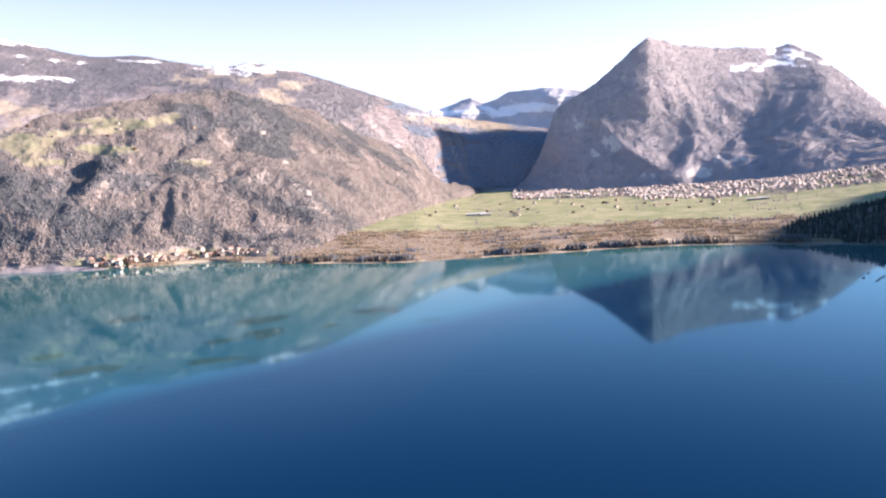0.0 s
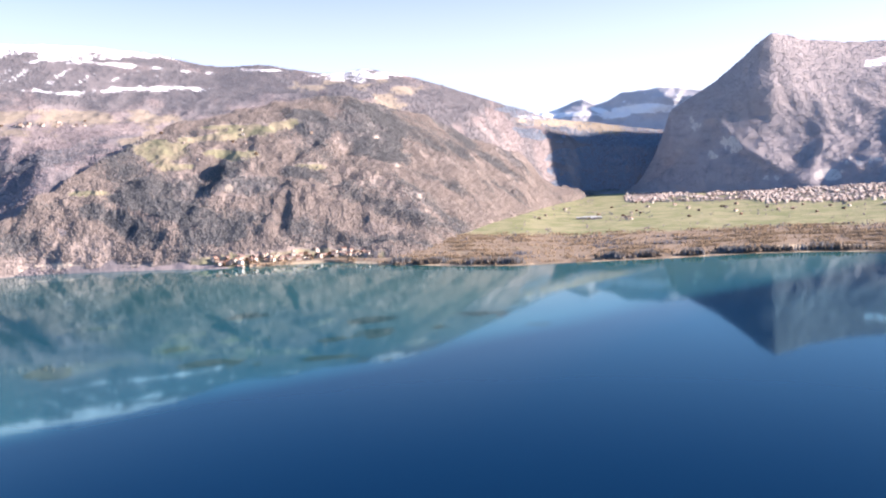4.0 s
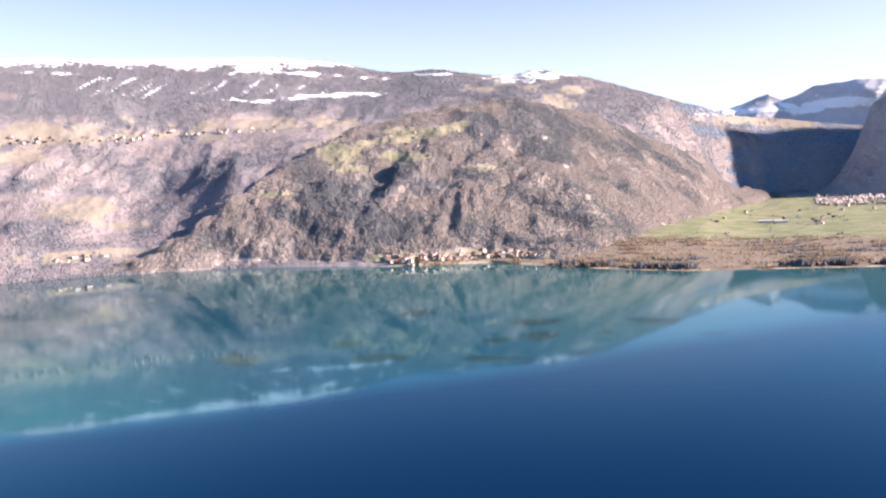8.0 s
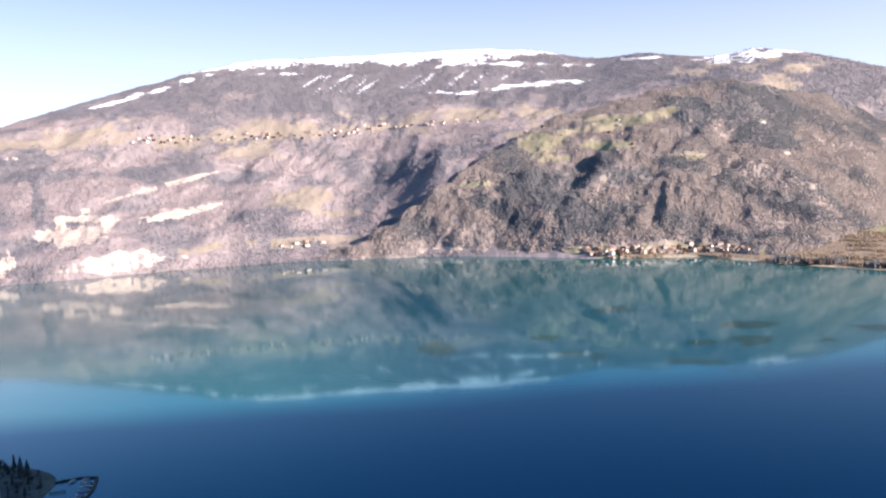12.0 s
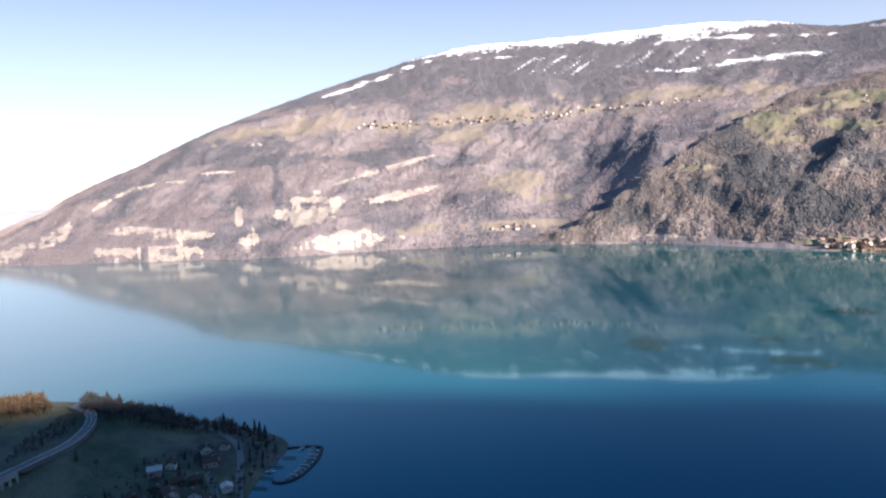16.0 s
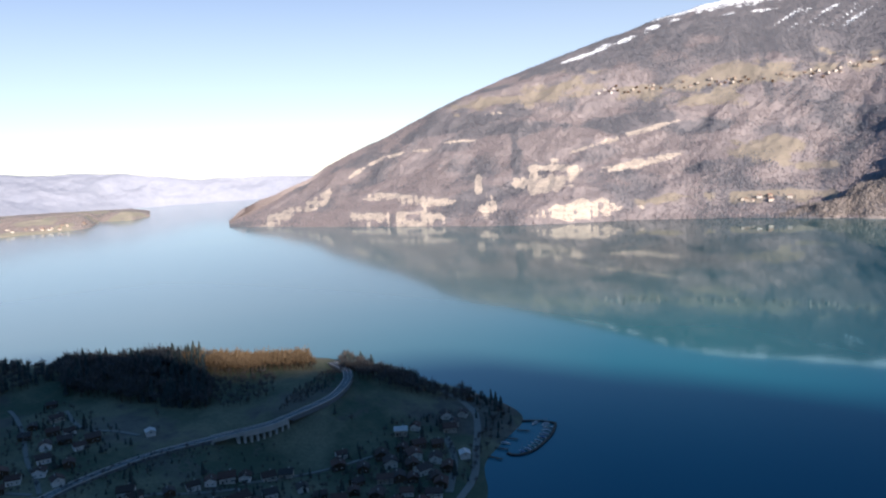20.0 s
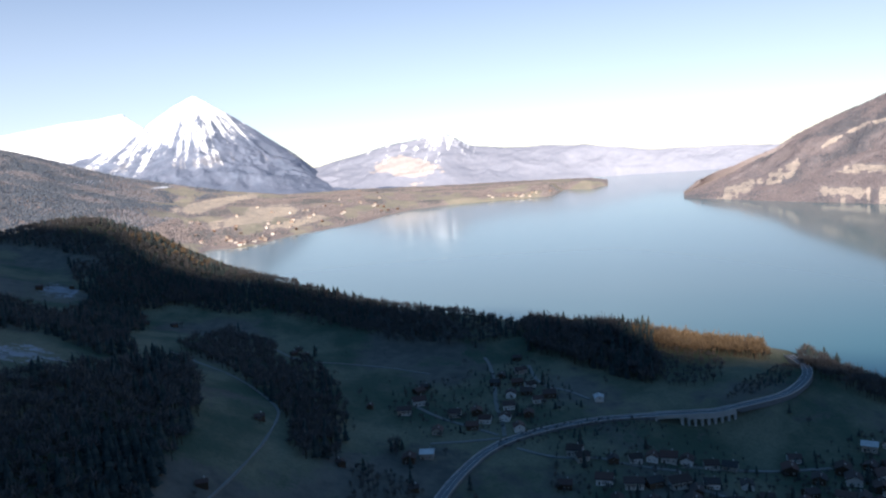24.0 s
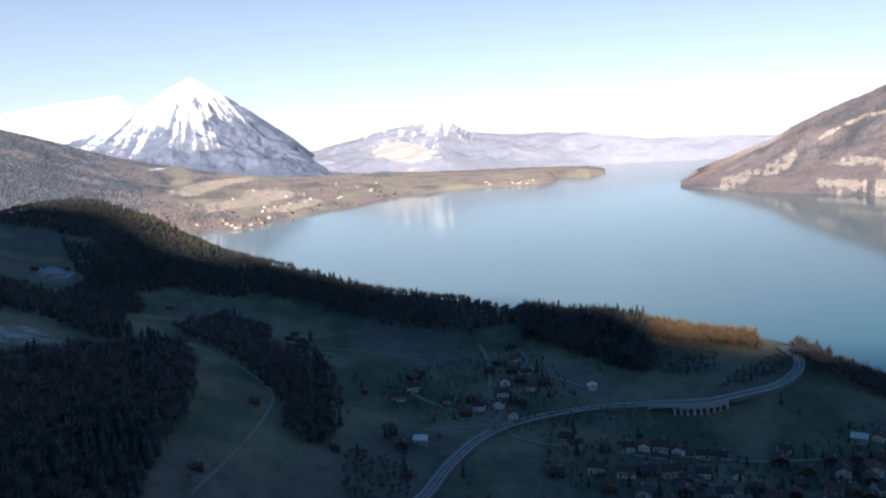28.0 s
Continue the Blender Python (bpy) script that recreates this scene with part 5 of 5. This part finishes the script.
HOUSES2 = [(-319, 389, 1), (-313, 401, 1), (-308, 385, 1), (-304, 375, 1), (-274, 352, 3), (-301, 314, 1), (-308, 333, 0), (-296, 352, 0), (-283, 335, 1), (-270, 331, 0), (-279, 318, 1), (-268, 317, 0), (-284, 303, 0), (-255, 300, 2), (-300, 285, 0), (-292, 264, 1), (-279, 280, 0), (-268, 292, 1), (-260, 312, 0), (-331, 433, 0), (-305, 262, 0), (-386, 194, 1), (-338, 216, 0), (-320, 262, 1), (-265, 280, 0), (-252, 286, 0), (-310, 300, 0), (-296, 330, 2), (-312, 318, 0), (-322, 232, 0), (-300, 228, 1), (-290, 245, 0), (-278, 262, 1), (-262, 266, 0), (-318, 203, 1), (-305, 210, 0), (-330, 190, 0), (-368, 209, 0)]
HOUSES += HOUSES2 + [(-446, 18, 4), (-347, -13, 4), (-637, 57, 4), (-652, 62, 4), (-632, 67, 4), (-578, 71, 4), (-541, 69, 4), (-727, -42, 4), (-498, 94, 4), (-522, 140, 4), (-375, 92, 4), (-403, 58, 4), (-820, -140, 4), (-800, -165, 4)]


# ---- roads ----
def resample(line, step):
    p = np.array(line, float)
    for _ in range(2):
        q = np.repeat(p, 2, 0)[1:-1]
        a, b = p[:-1], p[1:]
        p = np.concatenate([p[:1], np.stack([a * 0.75 + b * 0.25, a * 0.25 + b * 0.75], 1).reshape(-1, 2), p[-1:]])
    s = np.concatenate([[0], np.cumsum(np.hypot(*np.diff(p, axis=0).T))])
    t = np.arange(0, s[-1], step)
    return np.stack([np.interp(t, s, p[:, 0]), np.interp(t, s, p[:, 1])], -1)


def ribbon(name, p, z, offs, lift, mat, parent=None, label=""):
    """A strip between two side offsets along a plan line."""
    d = np.gradient(p, axis=0)
    d /= np.linalg.norm(d, axis=1)[:, None]
    n = np.stack([-d[:, 1], d[:, 0]], -1)
    v, f = [], []
    for i in range(len(p)):
        for o in offs:
            v.append((*(p[i] + n[i] * o), z[i] + lift))
    for i in range(len(p) - 1):
        f.append((2 * i, 2 * i + 2, 2 * i + 3, 2 * i + 1))
    me = mesh_from(name, v, f, [mat], smooth=True)
    ob = new(name, me)
    if parent is not None:
        ob.parent = parent
    return tagged(ob, label)


def slab(name, p, z, offs, lift, deep, mat):
    """A strip with thickness along a plan line."""
    deep = np.broadcast_to(deep, len(p))
    d = np.gradient(p, axis=0)
    d /= np.linalg.norm(d, axis=1)[:, None]
    n = np.stack([-d[:, 1], d[:, 0]], -1)
    v, f = [], []
    for i in range(len(p)):
        for o, dz in ((offs[0], 0), (offs[1], 0), (offs[1], -deep[i]), (offs[0], -deep[i])):
            v.append((*(p[i] + n[i] * o), z[i] + lift + dz))
    for i in range(len(p) - 1):
        a, b = 4 * i, 4 * i + 4
        f += [(a + j, b + j, b + (j + 1) % 4, a + (j + 1) % 4) for j in range(4)]
    f += [(0, 1, 2, 3), (len(v) - 1, len(v) - 2, len(v) - 3, len(v) - 4)]
    return mesh_from(name, v, f, [mat])


MAIN_ROAD = [(-250, -20), (-300, 45), (-352, 96), (-372, 110), (-390, 126), (-409, 147), (-418, 172), (-420, 204), (-413, 237), (-400, 268), (-389, 290), (-382, 312), (-382, 336), (-391, 362), (-401, 378), (-420, 392), (-450, 404)]


def build_roads():
    p = resample(MAIN_ROAD, 4.0)
    z = ground_height(p[:, 0], p[:, 1])
    side = np.gradient(p, axis=0)
    side = np.stack([-side[:, 1], side[:, 0]], -1) / np.linalg.norm(side, axis=1)[:, None]
    for o in (-4.5, 4.5):
        z = np.maximum(z, ground_height(*(p + side * o).T))
    z = np.max([np.pad(z, 3, mode="edge")[i:i + len(z)] for i in range(7)], 0)
    z = np.convolve(np.pad(z, 4, mode="edge"), np.ones(9) / 9, "valid") + 0.5
    span = (p[:, 1] > 258) & (p[:, 1] < 308) & (p[:, 0] > -412)
    z = np.where((p[:, 1] > 236) & (p[:, 1] < 330) & (p[:, 0] > -420), np.maximum(z, np.interp(p[:, 1], [230, 255, 312, 335], [17.6, 18.8, 20.9, 21])), z)
    road = new("road", slab("road", p, z, (-3.4, 3.4), 0, np.where(span, 0.6, 3.0), asphalt_mat))
    tagged(road, "curving two-lane main road of grey asphalt on an embankment", "road", kind="structure")
    for o in (-2.9, 2.76, -0.07):
        ribbon("road_line", p, z, (o, o + 0.14), 0.02, paint_mat, road, "white edge line")
    for o in (-3.35, 3.17):
        part("kerb_wall", slab("kerb_wall", p, z, (o, o + 0.18), 0.75, 0.8, concrete_mat), road, "low pale concrete edge wall")
    lanes = [[(-423, 164), (-444, 171), (-469, 176), (-509, 191), (-555, 205), (-580, 208)], [(-497, 124), (-468, 135), (-441, 153), (-423, 163)], [(-538, 231), (-506, 222), (-485, 222), (-474, 232), (-450, 238)], [(-406, 165), (-389, 178), (-381, 191), (-374, 205)], [(-352, 240), (-349, 253), (-341, 272), (-328, 295), (-317, 319)], [(-328, 236), (-309, 247), (-296, 256)],
             [(-432, 118), (-427, 140), (-422, 161)], [(-600, -40), (-556, -12), (-525, 12), (-484, 31), (-458, 30), (-394, 13), (-356, -3), (-325, -17)], [(-660, 40), (-618, 58), (-599, 112), (-553, 154)], [(-240, 300), (-252, 334), (-276, 366), (-296, 396), (-317, 419), (-367, 436)], [(-300, 366), (-276, 346), (-250, 306)], [(-374, 205), (-362, 214), (-345, 240)]]
    for i, lane in enumerate(lanes):
        q = resample(lane, 4.0)
        zz = ground_height(q[:, 0], q[:, 1])
        zz = np.convolve(np.pad(zz, 3, mode="edge"), np.ones(7) / 7, "valid") + 0.35
        w = 0.9 if i in (7, 8) else (2.2 if i in (9, 10) else 1.3)
        tagged(new("lane", slab("lane", q, zz, (-w, w), 0, 1.0, lane_mat)), "narrow pale lane between the meadows and houses", "road", kind="structure")
    # viaduct where the road leaves the slope
    b, zb = p[span], z[span]
    top = new("viaduct")
    tagged(top, "pale concrete viaduct carrying the main road past a dip", "bridge")
    part("deck", slab("deck", b, zb, (-3.7, 3.7), -0.65, 0.9, concrete_mat), top)
    for o in (-3.8, 3.6):
        part("parapet", slab("parapet", b, zb, (o, o + 0.22), 1.0, 1.9, concrete_mat), top)
    # a short open span, then a row of narrow arches along the bank
    arcade = b[:, 1] > 278
    for o in (-3.6, 3.1):
        part("arcade_wall", slab("arcade_wall", b[arcade], zb[arcade], (o, o + 0.5), -0.7, 2.2, concrete_mat), top)
    for i in range(len(b)):
        if not arcade[i] and i % 4:
            continue
        v, f = [], []
        box(0, 0, -11, 1.5 if arcade[i] else 1.8, 7.0, 10.2, v, f)
        d = b[min(i + 1, len(b) - 1)] - b[max(i - 1, 0)]
        part("pier", mesh_from("pier", v, f, [concrete_mat]), top, "", pose(b[i, 0], b[i, 1], zb[i], 0, 0, math.degrees(math.atan2(d[1], d[0]))))


# ---- harbour ----
def build_harbour():
    pier = resample([(-280, 425), (-269, 432), (-258, 433), (-257, 432), (-253, 423), (-249, 413), (-246.5, 400), (-245, 387), (-246, 379), (-249, 374), (-253, 372), (-257, 373.5)], 2.0)
    top = new("harbour_mole")
    tagged(top, "dark curved harbour mole of stone and planks in the lake", "pier")
    z = np.zeros(len(pier)) + 0.9
    part("mole_wall", slab("mole_wall", pier, z, (-0.9, 0.9), 0, 2.4, stone_mat), top)
    part("walkway", slab("walkway", pier, z, (-0.7, 0.7), 0.12, 0.1, plank_mat), top)
    for i in range(3, len(pier), 5):
        part("mooring_post", mesh_from("mooring_post", *trunk_shape(0.16, 2.6), [bark_mat]), top, "", pose(pier[i, 0] - 1.8, pier[i, 1] - 0.4, -0.6))
    v, f = [], []
    n, L, W, H = 7, 6.4, 2.1, 0.9
    for k in range(n):
        s = k / (n - 1)
        half = W / 2 * math.sin(min(1.0, (1 - s) * 1.9 + 0.0) * math.pi / 2) if s > 0.45 else W / 2 * (0.85 + 0.15 * s / 0.45)
        half = max(half, 0.05)
        x = -L / 2 + s * L
        v += [(x, -half, H + 0.25 * s * s), (x, -half * 0.55, 0.05), (x, half * 0.55, 0.05), (x, half, H + 0.25 * s * s)]
    for k in range(n - 1):
        a, b = 4 * k, 4 * k + 4
        f += [(a + j, b + j, b + j + 1, a + j + 1) for j in range(3)] + [(a + 3, b + 3, b, a)]
    f += [(3, 2, 1, 0)]
    hull = mesh_from("hull", v, f, [hull_mat])
    cv, cf = [], []
    box(-0.6, 0, H + 0.02, 3.2, 1.7, 0.55, cv, cf)
    tarp = mesh_from("cover", cv, cf, [cover_mat])
    mast = mesh_from("mast", *trunk_shape(0.06, 7.0), [steel_mat])
    base = None
    rng = np.random.default_rng(3)
    for x, y, t in [(-250, 380, 165), (-249.5, 385, 172), (-249.5, 390, 176), (-250, 395, 180), (-251, 400, 184), (-252, 406, 190), (-254, 412, 196), (-256, 418, 200), (-258.5, 424, 210), (-263, 428, 255), (-270, 426, 265), (-267, 386, 15)]:
        m = pose(x, y, -0.18, 0, 0, t + rng.uniform(-6, 6))
        if base is None:
            base = new("boat")
            tagged(base, "small moored boat with a fabric cover, at the harbour mole", "boat", "boats in the harbour")
            part("hull", hull, base), part("cover", tarp, base), part("mast", mast, base, "", pose(0.6, 0, 0.5))
            base.matrix_basis = m
        else:
            copy_thing(base, m)
    for x, y, t in [(953, 568, 30), (946, 538, 60), (986, 554, 10)]:
        tagged(copy_thing(base, pose(x, y, -0.18, 0, 0, t)), "small dark boat moored off the shaded shore", "boat", "boats off the shaded shore")
    for x, y, t, length in [(953, 520, 18, 50), (-269, 410, 20, 9), (-268, 394, 15, 9), (-264, 377, 8, 9), (-259, 363, 4, 10)]:
        jetty = new("jetty")
        tagged(jetty, "short dark timber jetty on posts at the lake shore", "pier", "jetties at the village shore")
        v, f = [], []
        box(0, 0, 0.75, length, 1.5, 0.14, v, f)
        part("deck", mesh_from("deck", v, f, [plank_mat]), jetty)
        for i in range(4):
            for s in (-0.65, 0.65):
                part("post", mesh_from("post", *trunk_shape(0.13, 2.2), [bark_mat]), jetty, "", pose(-length / 2 + 0.6 + i * (length - 1.2) / 3, s, -1.0))
        jetty.matrix_basis = pose(x, y, 0, 0, 0, t)


# ---- distant towns and hamlets ----
FAR = {}


def far_house(name, k, m, text, group):
    """A distant house: wall and roof, shared meshes."""
    if (name, k) not in FAR:
        w, d, h, pitch, wall, roof = [(9, 8, 5, 0.5, far_wall_mat, far_roof_mat), (11, 9, 6, 0.45, far_wall_mat, far_roof_mat), (8, 7, 4.5, 0.5, timber_mat, far_roof_mat), (16, 9, 9, 0.08, far_wall_mat, slate_mat), (34, 18, 6, 0.15, far_wall_mat, slate_mat)][k]
        g = house_meshes(w, d, h, pitch, wall, roof)
        top = new(name)
        part("wall", g["wall"], top), part("roof", g["roof"], top)
        FAR[name, k] = top
        top.matrix_basis = m
        ob = top
    else:
        ob = copy_thing(FAR[name, k], m)
    return tagged(ob, text, "house", group)


def perch(s, a, z=None, r=None):
    """A place on a hillside sheet at that turn and height, or distance."""
    x, y, zz, aa, u = s
    j = int(np.argmin(np.abs(aa[0] - a)))
    col = np.abs(zz[:, j] - z) if z is not None else np.abs(np.hypot(x[:, j], y[:, j]) - r)
    i = int(np.argmin(col + 50 * (u[:, j] > 1.02)))
    return x[i, j], y[i, j], zz[i, j]


def build_far_houses():
    rng = np.random.default_rng(77)

    def row(name, s, n, a0, a1, lo, hi, text, group, kinds, by="z", clump=0.0):
        for i in range(n):
            a = rng.uniform(a0, a1)
            q = rng.uniform(lo, hi) + clump * math.sin(a * 2.3)
            x, y, z = perch(s, a, **{by: q})
            m = pose(x + rng.uniform(-8, 8), y + rng.uniform(-8, 8), z, 0, 0, rng.uniform(0, 360))
            k = int(rng.choice(kinds))
            far_house("apartment_block" if k == 3 else name, k, m, text, group)

    t1 = "distant pale house of the town at the mountain's foot"
    row("town_house", SHEETS["plain"], 110, -46, -37, 2950, 3780, t1, "houses of the valley town", [0, 0, 1, 2, 1, 3], "r")
    row("town_house", SHEETS["plain"], 150, -62, -45, 2800, 3650, t1, "houses of the valley town", [0, 1, 1, 2, 3, 0], "r", 60)
    row("town_house", SHEETS["plain"], 26, -61, -44, 2850, 3500, "distant white apartment block in the valley town", "houses of the valley town", [3], "r", 40)
    v, f = [], []
    roofs = []
    for i in range(2700):
        a = rng.uniform(-62, -36.5)
        r = (2700 if a < -46 else 3000) + 820 * rng.uniform(0, 1) ** 0.8
        if fbm(np.array([a / 1.3]), np.array([r / 140]), 3, 66)[0] < rng.uniform(-0.25, 0.1):
            continue
        x, y, z = perch(SHEETS["plain"], a, r=r)
        x, y, w, d, h = x + rng.uniform(-14, 14), y + rng.uniform(-14, 14), rng.uniform(7, 12), rng.uniform(7, 12), rng.uniform(4, 8)
        box(x, y, z - 0.5, w, d, h, v, f)
        n, top = len(v), z - 0.4 + h
        v += [(x - w / 2 - 0.5, y - d / 2 - 0.5, top), (x + w / 2 + 0.5, y - d / 2 - 0.5, top), (x + w / 2 + 0.5, y + d / 2 + 0.5, top), (x - w / 2 - 0.5, y + d / 2 + 0.5, top), (x - w / 2 - 0.5, y, top + 0.3 * d), (x + w / 2 + 0.5, y, top + 0.3 * d)]
        f += [(n, n + 1, n + 5, n + 4), (n + 2, n + 3, n + 4, n + 5), (n, n + 4, n + 3), (n + 1, n + 2, n + 5)]
        roofs += [0] * 6 + [1] * 4
    tagged(new("far_roofs", mesh_from("far_roofs", v, f, [town_mat, town_roof_mat], roofs)), "crowded small gabled houses of the valley town", "houses", kind="stuff")
    t2 = "farmstead roof among the fields of the river plain"
    row("farmhouse", SHEETS["plain"], 34, -52, -30, 2250, 2800, t2, "farms on the plain", [0, 2, 2, 1], "r")
    for a, r in ((-34.2, 2330), (-33.8, 2340), (-33.2, 2330), (-53.5, 2500), (-54.2, 2520)):
        x, y, z = perch(SHEETS["plain"], a, r=r)
        far_house("industrial_hall", 4, pose(x, y, z, 0, 0, a + 8), "long pale industrial hall on the river plain", "halls on the plain")
    row("lakeside_house", SHEETS["spur"], 105, -16.5, -5.5, 2, 17, "lakeside village house below the wooded foothill", "houses of the lakeside village", [0, 0, 1, 2])
    row("farmhouse", SHEETS["spur"], 12, -14, -1, 225, 340, "farmhouse in a clearing of the foothill", "farms on the foothill", [0, 2])
    row("mountain_house", SHEETS["massif"], 56, 11, 27.5, 372, 402, "village house on the mountain's sunny terrace", "houses of the terrace village", [0, 2, 1])
    row("mountain_house", SHEETS["massif"], 30, 2, 11, 398, 418, "village house on the mountain's sunny terrace", "houses of the terrace village", [0, 2, 1])
    row("lakeside_house", SHEETS["massif"], 9, 14.5, 18, 26, 44, "white house above the far shore", "houses on the far shore", [0, 1])
    row("hamlet_house", SHEETS["west"], 46, 76, 92, 6, 50, "hamlet house on the far farmland", "houses on the far farmland", [0, 1, 2])
    row("hamlet_house", SHEETS["west"], 14, 64, 70, 4, 16, "hamlet house on the far farmland", "houses on the far farmland", [0, 1])
    row("hamlet_house", SHEETS["west"], 12, 85.5, 89, 2, 9, "hamlet house on the far farmland", "houses on the far farmland", [0, 1])


build_woods()
build_roads()
build_village()
build_single_trees()
build_harbour()
build_far_houses()
